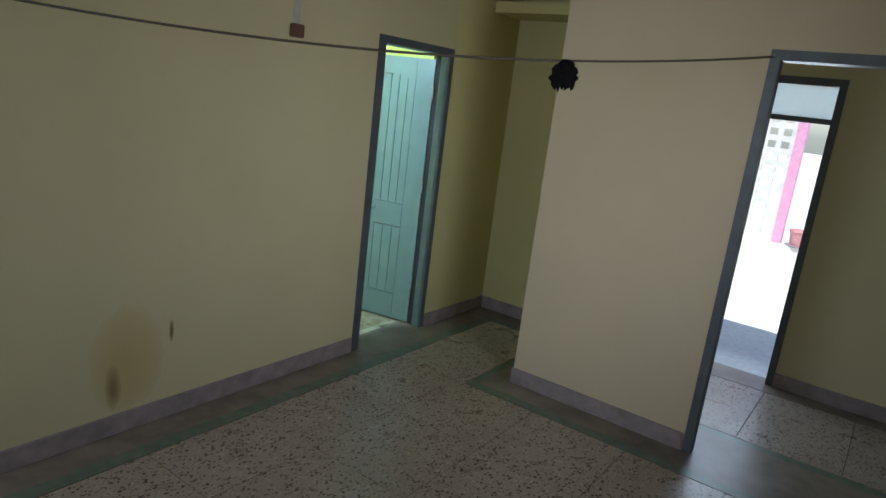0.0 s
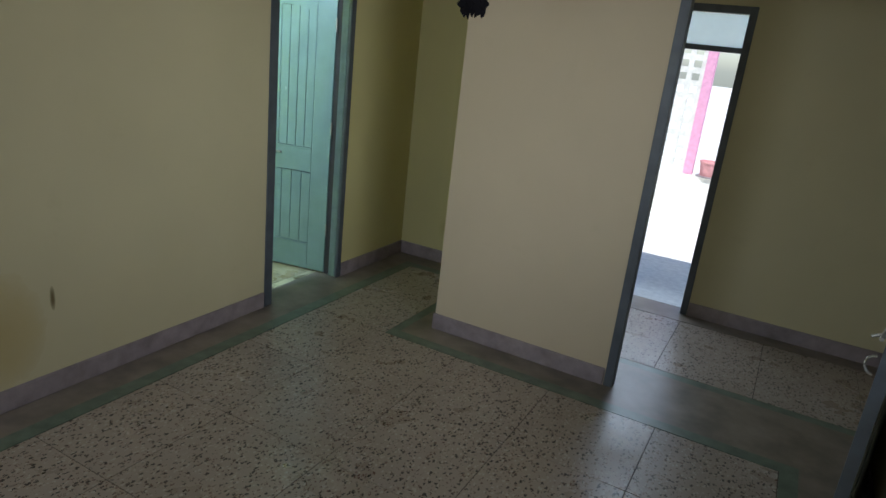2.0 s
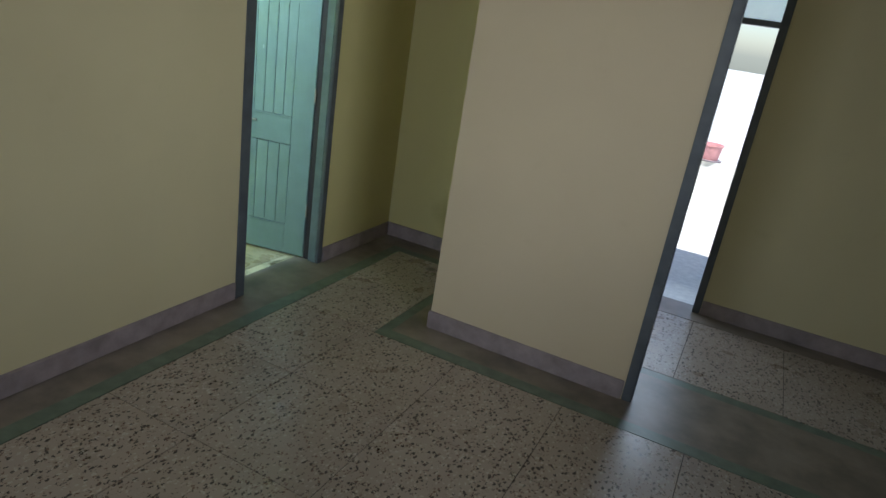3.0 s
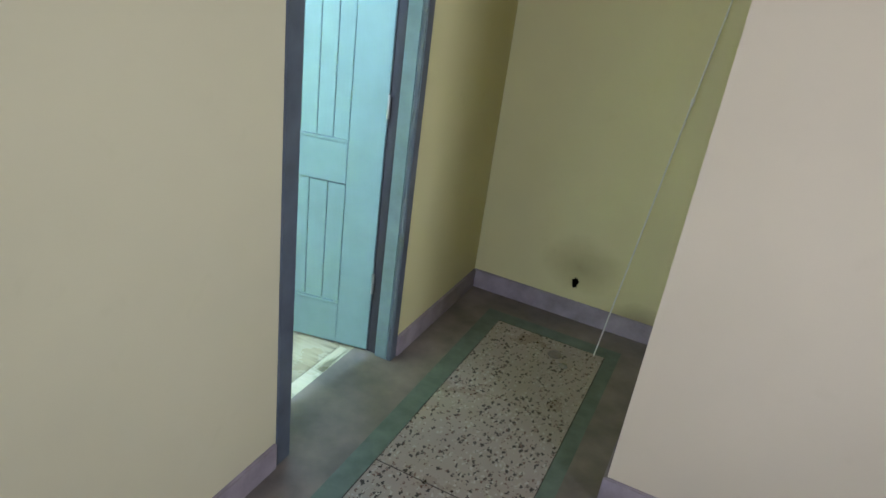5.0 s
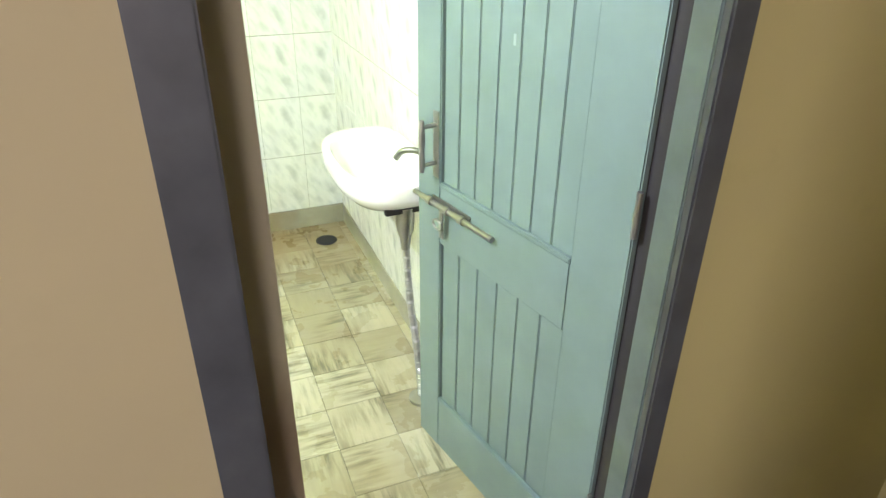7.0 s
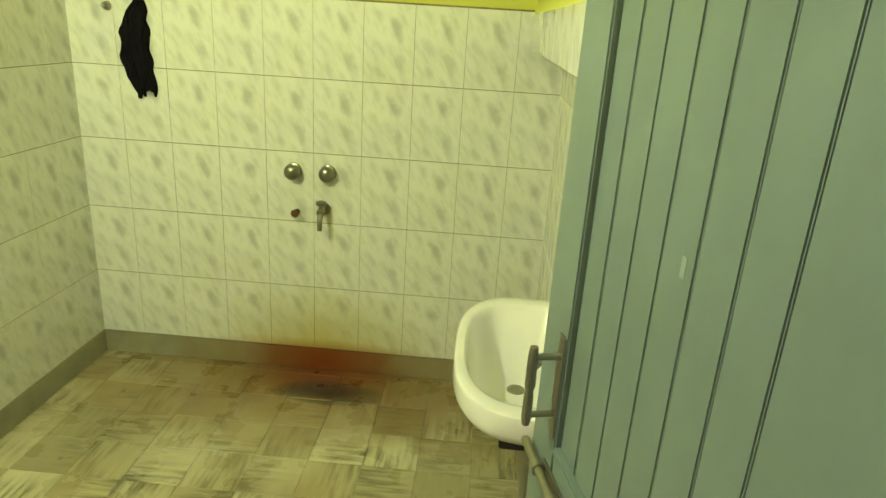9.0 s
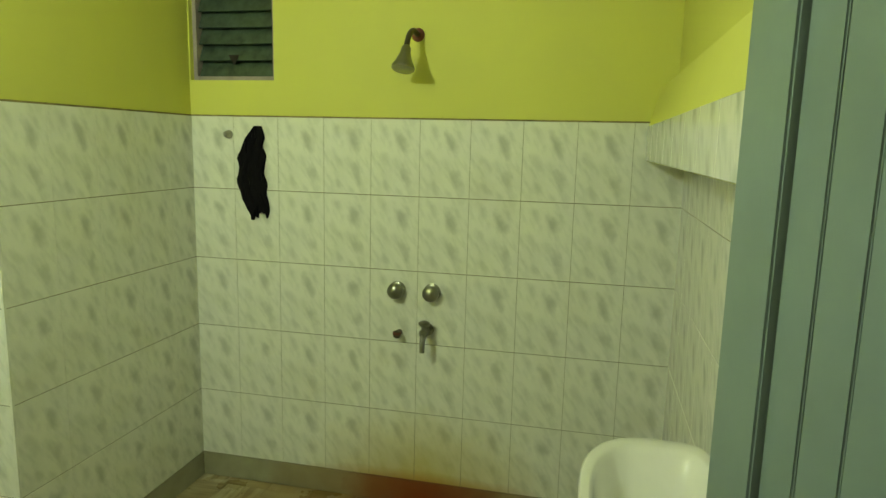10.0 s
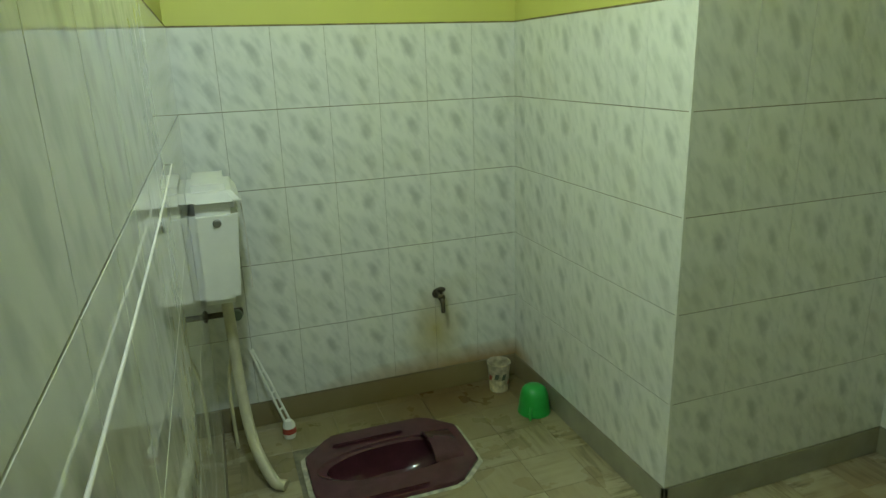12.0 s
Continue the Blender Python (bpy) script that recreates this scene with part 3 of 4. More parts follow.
def passage_door():
    ob = tagged(new("passage_door"), "dull grey wooden door folded back against the wall", "door")
    W, H, T = 0.90, 2.1, 0.045
    block("leaf", DARKDOOR, ob, 0, W, -T, 0, 0.012, H, bevel=0.004)
    bm = bmesh.new()
    box(bm, W, W + 0.003, -T + 0.002, -0.002, 0.012, H)
    part("edge", bm, FRAME, ob, "worn blue-grey door edge")
    for z0, z1 in ((0.2, 0.85), (1.0, 1.95)):
        block("panel", DARKDOOR, ob, 0.14, W - 0.14, -T - 0.006, -T, z0, z1, bevel=0.003)
        block("panel", DARKDOOR, ob, 0.14, W - 0.14, 0, 0.006, z0, z1, bevel=0.003)
    s = block("bolt_plate", STEEL, ob, W - 0.14, W - 0.01, 0, 0.003, 0.955, 0.985, label="steel sliding bolt")
    bm = bmesh.new()
    rod(bm, (W - 0.16, 0.015, 0.97), (W + 0.01, 0.015, 0.97), 0.008)
    rod(bm, (W - 0.06, 0.015, 0.97), (W - 0.06, 0.05, 0.95), 0.006)
    part("bolt_rod", bm, STEEL, s)
    bm = bmesh.new()
    tube(bm, [(W - 0.03, 0.012 + 0.03 * math.sin(i * math.pi / 8), 0.86 + 0.035 * math.cos(i * math.pi / 8)) for i in range(9)], 0.005, 8)
    part("pull_ring", bm, STEEL, ob)
    u = Vector((3.205 - 3.395, 2.94 - 3.81, 0)).normalized()
    ob.matrix_world = Matrix(((u.x, u.y, 0, 3.395), (u.y, -u.x, 0, 3.81), (0, 0, 1, 0), (0, 0, 0, 1)))
    return ob


passage_door()

# ---- hall: small things ----


def sagging(a, b, drop, n=40):
    a, b = Vector(a), Vector(b)
    return [a.lerp(b, i / n) - Vector((0, 0, drop * 4 * (i / n) * (1 - i / n))) for i in range(n + 1)]


line = thing("clothes_line", "dark sagging rope tied to a door frame", "rope", (2.16, 3.82, 2.17))
bm = bmesh.new()
run = [p - Vector((2.16, 3.82, 2.17)) for p in sagging((2.16, 3.825, 2.165), (0.012, 1.28, 1.95), 0.1)]
tube(bm, run, 0.0055, 8)
part("rope", bm, ROPE, line, smooth=True)
bm = bmesh.new()
rod(bm, (0, 0.012, -0.005), (0, -0.03, -0.005), 0.004)
part("nail", bm, STEEL, line)


def rag(name, label, at, wide, tall, turn=0.0, curve=0.0, thick=0.02):
    """A limp folded cloth hanging down from at, with an uneven hem."""
    rng = random.Random(tall * 100)
    bm = bmesh.new()
    rows, cols = 22, 18
    front, rear = [], []
    for i in range(rows + 1):
        v = i / rows
        a, b = [], []
        for j in range(cols + 1):
            u = j / cols - 0.5
            swell = 0.12 + 0.95 * math.sin(math.pi * (0.02 + 0.85 * v)) ** 0.65
            x = u * wide * swell + curve * math.sin(math.pi * v) + 0.018 * noise.noise((u * 5, v * 9, tall)) * min(1, 6 * v)
            hem = 0.05 * noise.noise((u * 9, 3.3, tall)) * v
            z = -v * tall + hem
            f = 0.35 + 0.65 * math.sqrt(max(0, 1 - (2 * u) ** 2))
            y = thick * f + 0.009 * noise.noise((u * 14, v * 5, 1.7)) + 0.007 * noise.noise((u * 30, v * 12, 4.1))
            a.append(bm.verts.new((x, -max(y, 0.003), z)))
            b.append(bm.verts.new((x, 0, z)))
        front.append(a)
        rear.append(b)
    for grid in (front, rear):
        for i in range(rows):
            for j in range(cols):
                bm.faces.new((grid[i][j], grid[i][j + 1], grid[i + 1][j + 1], grid[i + 1][j]))
    for i in range(rows):
        for j in (0, cols):
            bm.faces.new((front[i][j], front[i + 1][j], rear[i + 1][j], rear[i][j]))
    for j in range(cols):
        for i in (0, rows):
            bm.faces.new((front[i][j], front[i][j + 1], rear[i][j + 1], rear[i][j]))
    ob = tagged(part(name, bm, CLOTH, smooth=True), label, "cloth")
    ob.matrix_world = Matrix.Translation(at) @ pose(0, 0, 0, 0, 0, turn)
    return ob


CLX = 0.335
spotp = run[int(CLX * 40)] + Vector((2.16, 3.82, 2.17))
rag("hanging_cloth", "small black rag hung over the clothes line", (spotp.x, spotp.y, spotp.z + 0.006), 0.12, 0.125, turn=50, thick=0.012)

socket = thing("wall_socket", "brown electrical box with a taped cable on the wall", "socket", (0.0, 2.68, 2.03))
block("box", plain("brown_plastic", (0.12, 0.06, 0.045), 0.5), socket, 0, 0.035, -0.04, 0.04, -0.035, 0.035, bevel=0.005)
block("cable_cover", plain("pale_cable_cover", (0.45, 0.42, 0.38), 0.5), socket, 0, 0.012, -0.022, 0.022, 0.037, 0.5, bevel=0.003)

hole = thing("wall_hole", "broken dark pipe hole in the plaster", "hole", (0.546, 5.006, 0.205))
# flat near-black shape laid on the wall as the shade inside the hole
bm = bmesh.new()
rim = [(math.cos(k * math.pi / 7) * (0.017 + 0.006 * math.sin(k * 2.3)), math.sin(k * math.pi / 7) * (0.028 + 0.006 * math.cos(k * 3.1))) for k in range(14)]
bm.faces.new([bm.verts.new((x, -0.003, z)) for x, z in rim])
bmesh.ops.solidify(bm, geom=bm.faces[:], thickness=0.0025)
part("opening", bm, GAP_SHADE, hole)

cord = thing("alcove_cord", "thin white cord stretched slanting down to the floor", "cord", (0.75, 4.72, 0.0))
A, B = Vector((0.76, 4.72, 0.004)), Vector((0.93, 4.95, 1.95))
bm = bmesh.new()
tube(bm, [p - Vector((0.75, 4.72, 0)) for p in sagging(A, B, 0.0, 20)], 0.0035, 8)
part("string", bm, CORD, cord, smooth=True)
bm = bmesh.new()
k = A.lerp(B, 0.62) - Vector((0.75, 4.72, 0))
w = (B - A).normalized() * 0.02
lathe(bm, [(0.003, -0.02), (0.007, -0.012), (0.008, 0.01), (0.003, 0.02)], Matrix.Translation(k) @ w.to_track_quat("Z", "Y").to_matrix().to_4x4(), 10)
part("knot", bm, CORD, cord)

debris = thing("plaster_crumb", "flat dark crumb lying on the terrazzo", "debris", (0.60, 4.62, 0.0))
bm = bmesh.new()
lathe(bm, [(0.035, 0.0), (0.03, 0.006), (0.012, 0.011)], pose(0, 0, 0.0005), 9)
part("crumb", bm, BORDER, debris)
crumb2 = thing("plaster_crumb", "small pale crumb lying on the terrazzo", "debris", (0.66, 4.55, 0.0))
bm = bmesh.new()
lathe(bm, [(0.022, 0.0), (0.02, 0.006), (0.008, 0.012)], pose(0, 0, 0.0005), 7)
part("crumb", bm, GROUT, crumb2)

# ---- veranda ----
vfloor = tagged(block("veranda_floor", CONCRETE, None, -4, 9, 5.5, 9.2, -0.03, -0.002), "worn pale cement veranda floor", "floor", kind="structure")
parapet = tagged(block("parapet", WHITEWASH, None, -4, 9, 8.88, 9.12, -0.002, 0.52), "low whitewashed veranda parapet", "wall", kind="structure")
post = thing("veranda_post", "pink painted square veranda post", "post", (1.655, 9.0, 0.52))
block("shaft", PINK, post, -0.055, 0.055, -0.055, 0.055, 0, 2.1, bevel=0.008)
block("capital", PINK, post, -0.075, 0.075, -0.075, 0.075, 2.1, 2.2, bevel=0.008)
screen = thing("lattice_screen", "white pierced cement screen beside the post", "screen", (1.3, 9.0, 0.52))
for i in range(5):
    block("upright", WHITEWASH, screen, -0.35 + 0.15 * i, -0.29 + 0.15 * i, -0.03, 0.03, 0, 2.1)
for i in range(14):
    block("bar", WHITEWASH, screen, -0.35, 0.295, -0.024, 0.024, 0.15 * i, 0.07 + 0.15 * i)
tub = thing("planter_tub", "pale pink planter tub standing on the parapet", "planter", (1.9, 9.0, 0.52))
bm = bmesh.new()
lathe(bm, [(0.1, 0.0), (0.105, 0.02), (0.125, 0.17), (0.135, 0.175), (0.135, 0.195), (0.12, 0.195), (0.112, 0.15)], pose(0, 0, 0.0005), 24)
part("pot", bm, plain("faded_pink_clay", (0.62, 0.30, 0.30), 0.7), tub, smooth=True)
bm = bmesh.new()
lathe(bm, [(0.15, 0.0), (0.155, 0.012), (0.106, 0.014)], pose(0, 0, 0.0005), 24)
part("saucer", bm, SKIRT, tub, smooth=True)

# ---- bathroom: fixtures ----


def basin():
    ob = thing("washbasin", "white porcelain wall-hung washbasin", "washbasin", (-1.26, 4.11, -0.012))

    def outline(k, n=48):
        pts = []
        for i in range(n):
            a = 2 * math.pi * i / n
            x, y = math.cos(a), math.sin(a)
            e = 0.62
            px = 0.305 * math.copysign(abs(x) ** e, x)
            py = 0.155 * math.copysign(abs(y) ** (e if y < 0 else 0.3), y)
            if y < 0:
                px *= 1 - 0.18 * abs(y)
            pts.append((px * k, -0.155 + py * k))
        return pts

    bm = bmesh.new()
    rings = []
    for k, z in ((0.35, 0.715), (0.72, 0.735), (0.93, 0.772), (0.985, 0.79), (1.0, 0.80), (1.0, 0.835), (0.99, 0.843), (0.97, 0.846), (0.86, 0.846), (0.83, 0.842), (0.8, 0.825), (0.68, 0.765), (0.5, 0.738), (0.2, 0.728)):
        rings.append([bm.verts.new((x, y, z)) for x, y in outline(k)])
    for a, b in zip(rings, rings[1:]):
        for i in range(48):
            bm.faces.new((a[i], a[(i + 1) % 48], b[(i + 1) % 48], b[i]))
    bm.faces.new(rings[0])
    bm.faces.new(rings[-1])
    part("bowl", bm, PORCELAIN, ob, smooth=True)
    bm = bmesh.new()
    lathe(bm, [(0.022, 0.7285), (0.022, 0.731), (0.015, 0.732)], pose(0, -0.155, 0), 20)
    part("drain", bm, STEEL, ob)
    bm = bmesh.new()
    lathe(bm, [(0.014, 0.60), (0.018, 0.64), (0.028, 0.67), (0.032, 0.75)], pose(0.225, -0.13, 0), 18)
    part("waste", bm, STEEL, ob, "steel waste outlet", smooth=True)
    bm = bmesh.new()
    path = bend([(0.225, -0.13, 0.63), (0.228, -0.12, 0.42), (0.25, -0.1, 0.18), (0.285, -0.1, 0.03)], 30)
    tube(bm, path, lambda t: 0.0125 + 0.002 * math.sin(t * 330), 12)
    part("corrugated_hose", bm, plain("ribbed_chrome", (0.5, 0.5, 0.5), 0.3, 0.85), ob, "ribbed chrome waste hose", smooth=True)
    bm = bmesh.new()
    lathe(bm, [(0.045, 0.012), (0.045, 0.024), (0.025, 0.032)], pose(0.285, -0.1, 0.0005), 20)
    part("floor_collar", bm, STEEL, ob, smooth=True)
    for x in (0.24,):
        block("bracket", RUBBER, ob, x - 0.012, x + 0.012, -0.2, 0.0, 0.735, 0.775, label="dark iron bracket", bevel=0.003)
    t = bmesh.new()
    lathe(t, [(0.022, 0.846), (0.022, 0.852), (0.014, 0.858), (0.014, 0.90), (0.018, 0.905), (0.018, 0.93), (0.008, 0.945)], pose(0.235, -0.045, 0), 18)
    tube(t, bend([(0.235, -0.045, 0.90), (0.21, -0.085, 0.92), (0.185, -0.12, 0.915), (0.175, -0.14, 0.89)], 8), 0.01, 10)
    tap = part("pillar_tap", t, CHROME, ob, "dull chrome pillar tap", smooth=True)
    return ob


basin()
valve = thing("angle_valve", "chrome angle valve below the washbasin", "valve", (-1.02, 4.112, 0.36))
bm = bmesh.new()
lathe(bm, [(0.03, 0), (0.03, 0.004), (0.012, 0.01), (0.012, 0.05), (0.018, 0.055), (0.018, 0.08)], pose(0, 0, 0, 90, 0, 0), 18)
part("body", bm, CHROME, valve, smooth=True)
trap = thing("floor_trap", "round dark drain hole by the skirting", "drain", (-2.3, 3.97, 0.0))
bm = bmesh.new()
lathe(bm, [(0.055, 0.0), (0.055, 0.003), (0.045, 0.004)], pose(0, 0, 0.0005), 24)
part("grate", bm, RUBBER, trap)


def on_tap_wall(y, z):
    return Matrix.Translation((TAP + 0.0085, y, z)) @ Matrix.Rotation(radians(90), 4, "Y")


for y in (3.048, 3.194):
    k = thing("stop_valve", "round tarnished chrome valve knob on the tiles", "valve", (0, 0, 0), "valve knobs")
    k.matrix_world = on_tap_wall(y, 0.93)
    bm = bmesh.new()
    lathe(bm, [(0.036, 0), (0.035, 0.006), (0.026, 0.012)], Matrix(), 24)
    part("flange", bm, CHROME, k, smooth=True)
    bm = bmesh.new()
    lathe(bm, [(0.020, 0.010), (0.030, 0.016), (0.034, 0.028), (0.031, 0.042), (0.02, 0.052), (0.006, 0.055)], Matrix(), 24)
    part("knob", bm, CHROME, k, smooth=True)
stub = thing("pipe_stub", "rusty capped pipe stub sticking out of the tiles", "pipe")
stub.matrix_world = on_tap_wall(3.061, 0.755)
bm = bmesh.new()
lathe(bm, [(0.012, 0), (0.012, 0.03), (0.017, 0.031), (0.017, 0.045), (0.008, 0.046)], Matrix(), 8)
part("stub", bm, BRASS, stub)
block("cap", RUST, stub, -0.012, 0.006, -0.016, 0.016, 0.03, 0.048, bevel=0.003)


def bib_tap(m, name="bib_tap", label="", mat=CHROME, s=1.0):
    """Local z out of the wall, local x down."""
    ob = thing(name, label, "tap")
    ob.matrix_world = m @ Matrix.Scale(s, 4)
    bm = bmesh.new()
    lathe(bm, [(0.028, 0), (0.027, 0.004), (0.013, 0.009), (0.012, 0.05), (0.018, 0.054), (0.019, 0.075), (0.013, 0.082)], Matrix(), 20)
    part("body", bm, mat, ob, smooth=True)
    bm = bmesh.new()
    tube(bm, bend([(0.0, 0, 0.06), (0.02, 0, 0.082), (0.045, 0, 0.09), (0.075, 0, 0.09)], 8), lambda t: 0.0135 - 0.003 * t, 14)
    part("spout", bm, mat, ob, smooth=True)
    bm = bmesh.new()
    rod(bm, (-0.015, 0, 0.064), (-0.035, 0, 0.064), 0.009)
    lathe(bm, [(0.02, 0), (0.024, 0.006), (0.024, 0.014), (0.012, 0.02)], Matrix.Translation((-0.033, 0, 0.064)) @ Matrix.Rotation(radians(-90), 4, "Y"), 12)
    part("handle", bm, mat, ob, smooth=True)
    return ob


bib_tap(on_tap_wall(3.178, 0.775), label="dull chrome bib tap above rust-stained tiles", s=0.95)
bib_tap(Matrix.Translation((-1.15, FAR + 0.0085, 0.475)) @ Matrix(((0, 1, 0, 0), (0, 0, 1, 0), (-1, 0, 0, 0), (0, 0, 0, 1))).transposed().inverted() @ Matrix(), "bib_tap", "dark corroded bib tap in the toilet niche", BRASS, 0.85)

sh = thing("shower_head", "tarnished chrome shower head on a short bent arm", "shower", (TAP, 3.115, 1.925))
bm = bmesh.new()
lathe(bm, [(0.026, 0), (0.024, 0.006), (0.012, 0.01)], Matrix.Rotation(radians(90), 4, "Y"), 18)
part("flange", bm, RUST, sh, "rusty wall flange")
bm = bmesh.new()
tube(bm, bend([(0, 0, 0), (0.06, -0.004, 0.006), (0.095, -0.01, -0.02), (0.115, -0.013, -0.06)], 8), 0.0105, 12)
part("arm", bm, BRASS, sh, smooth=True)
bm = bmesh.new()
way = Vector((0.28, -0.06, -1)).normalized()
lathe(bm, [(0.012, 0), (0.018, 0.01), (0.02, 0.03), (0.034, 0.065), (0.043, 0.08), (0.043, 0.09), (0.038, 0.094)], Matrix.Translation((0.112, -0.013, -0.055)) @ way.to_track_quat("Z", "Y").to_matrix().to_4x4(), 26)
part("rose", bm, CHROME, sh, smooth=True)

rag("hanging_rag", "black rag hung on the tiled wall", (TAP + 0.009, 2.445, 1.572), 0.115, 0.365, turn=90, curve=-0.03, thick=0.022)
peg = thing("wall_peg", "small dark knob fixed to the tiles", "peg")
peg.matrix_world = on_tap_wall(2.312, 1.536)
bm = bmesh.new()
lathe(bm, [(0.018, 0), (0.016, 0.012), (0.012, 0.026), (0.008, 0.03)], Matrix(), 14)
part("knob", bm, STEEL, peg, smooth=True)

lv = thing("louvre_window", "small louvred window with dark dusty glass slats, one broken", "window", (TAP - 0.03, 2.326, 1.755))
for y0, y1 in ((-0.189, -0.172), (0.172, 0.189)):
    block("jamb", SKIRT, lv, -0.06, 0.005, y0, y1, 0, 0.425)
for z0, z1 in ((0, 0.018), (0.405, 0.425)):
    block("rail", SKIRT, lv, -0.06, 0.005, -0.172, 0.172, z0, z1)
for i in range(6):
    bm = bmesh.new()
    box(bm, -0.003, 0.003, -0.171, 0.171, -0.042, 0.042, m=pose(-0.03, 0, 0.055 + 0.066 * i, 0, -25, 0))
    part("slat", bm, LOUVRE, lv, "dusty dark glass slat")
# black sheet added in place of the darkness beyond the window
block("dark_behind", GAP_SHADE, lv, -0.085, -0.075, -0.189, 0.189, 0, 0.425, label="black sheet standing for the dark behind the slats")
# near-black triangle over a whole slat, as the dark seen through its break
bm = bmesh.new()
bm.faces.new([bm.verts.new(p) for p in ((0.0, -0.03, 0.105), (0.0, 0.02, 0.105), (0.002, -0.002, 0.06))])
bmesh.ops.solidify(bm, geom=bm.faces[:], thickness=0.002)
part("broken_corner", bm, GAP_SHADE, lv)
fix = thing("pipe_bracket", "grey metal bracket in the corner over the window", "bracket", (TAP + 0.06, SIDE, 2.2))
block("plate", STEEL, fix, -0.05, 0.05, 0.0, 0.006, -0.06, 0.09, bevel=0.002)
block("lug", SKIRT, fix, -0.02, 0.035, 0.006, 0.05, -0.05, 0.05, bevel=0.004)


def cistern():
    ob = thing("flush_cistern", "white plastic flush cistern on the tiled wall", "cistern", (IN - 0.0085, 1.27, 0.0))
    bm = bmesh.new()
    vs = box(bm, -0.155, 0, -0.17, 0.17, 0.70, 1.03, bevel=0.022)
    for v in vs:
        f = 1 - 0.16 * (1.03 - v.co.z) / 0.33
        v.co.x *= f
        v.co.y *= 1 - 0.06 * (1.03 - v.co.z) / 0.33
    part("tank", bm, PLASTIC, ob, smooth=True)
    lid = bmesh.new()
    vs = box(lid, -0.165, 0, -0.178, 0.178, 1.032, 1.11, bevel=0.022)
    for v in vs:
        if v.co.z > 1.085:
            v.co.x *= 0.86
            v.co.y *= 0.93
    lid = part("lid", lid, PLASTIC, ob, "slightly yellowed lid", smooth=True)
    bm = bmesh.new()
    lathe(bm, [(0.014, 0), (0.014, 0.004), (0.009, 0.006), (0.004, 0.0062)], Matrix.Translation((-0.085, 0.168, 0.985)) @ Matrix.Rotation(radians(-90), 4, "X"), 16)
    part("plug", bm, STEEL, ob, "grey inlet plug")
    bm = bmesh.new()
    box(bm, -0.172, -0.163, 0.02, 0.10, 1.03, 1.045, bevel=0.003)
    part("lever", bm, PLASTIC, ob)
    bm = bmesh.new()
    tube(bm, bend([(-0.08, 0, 0.71), (-0.085, 0.005, 0.55), (-0.09, 0.03, 0.35), (-0.11, 0.12, 0.15), (-0.16, 0.22, 0.035), (-0.2, 0.25, 0.02)], 10), 0.02, 14)
    part("flush_pipe", bm, HOSE, ob, "bent cream plastic flush pipe", smooth=True)
    bm = bmesh.new()
    tube(bm, [(-0.17, 0.05, 1.03), (-0.175, 0.06, 0.9), (-0.175, 0.065, 0.72)], 0.0025, 6)
    part("pull_chain", bm, CORD, ob)
    return ob


cistern()
sv = thing("stop_cock", "dark corroded stop cock under the cistern", "valve", (IN - 0.0085, 1.2, 0.585))
bm = bmesh.new()
lathe(bm, [(0.024, 0), (0.022, 0.005), (0.011, 0.01), (0.011, 0.09), (0.018, 0.092), (0.018, 0.13), (0.01, 0.135)], Matrix.Rotation(radians(-90), 4, "Y"), 14)
part("body", bm, BRASS, sv, smooth=True)
bm = bmesh.new()
lathe(bm, [(0.02, 0), (0.022, 0.01), (0.02, 0.02)], Matrix.Translation((-0.11, 0.018, 0)) @ Matrix.Rotation(radians(-90), 4, "X"), 12)
part("wheel", bm, GREEN, sv)
bm = bmesh.new()
tube(bm, bend([(-0.1, 0, -0.01), (-0.09, -0.03, -0.12), (-0.05, -0.04, -0.3), (-0.05, -0.02, -0.58)], 8), 0.007, 8)
part("supply_pipe", bm, YELLOWED, sv, smooth=True)


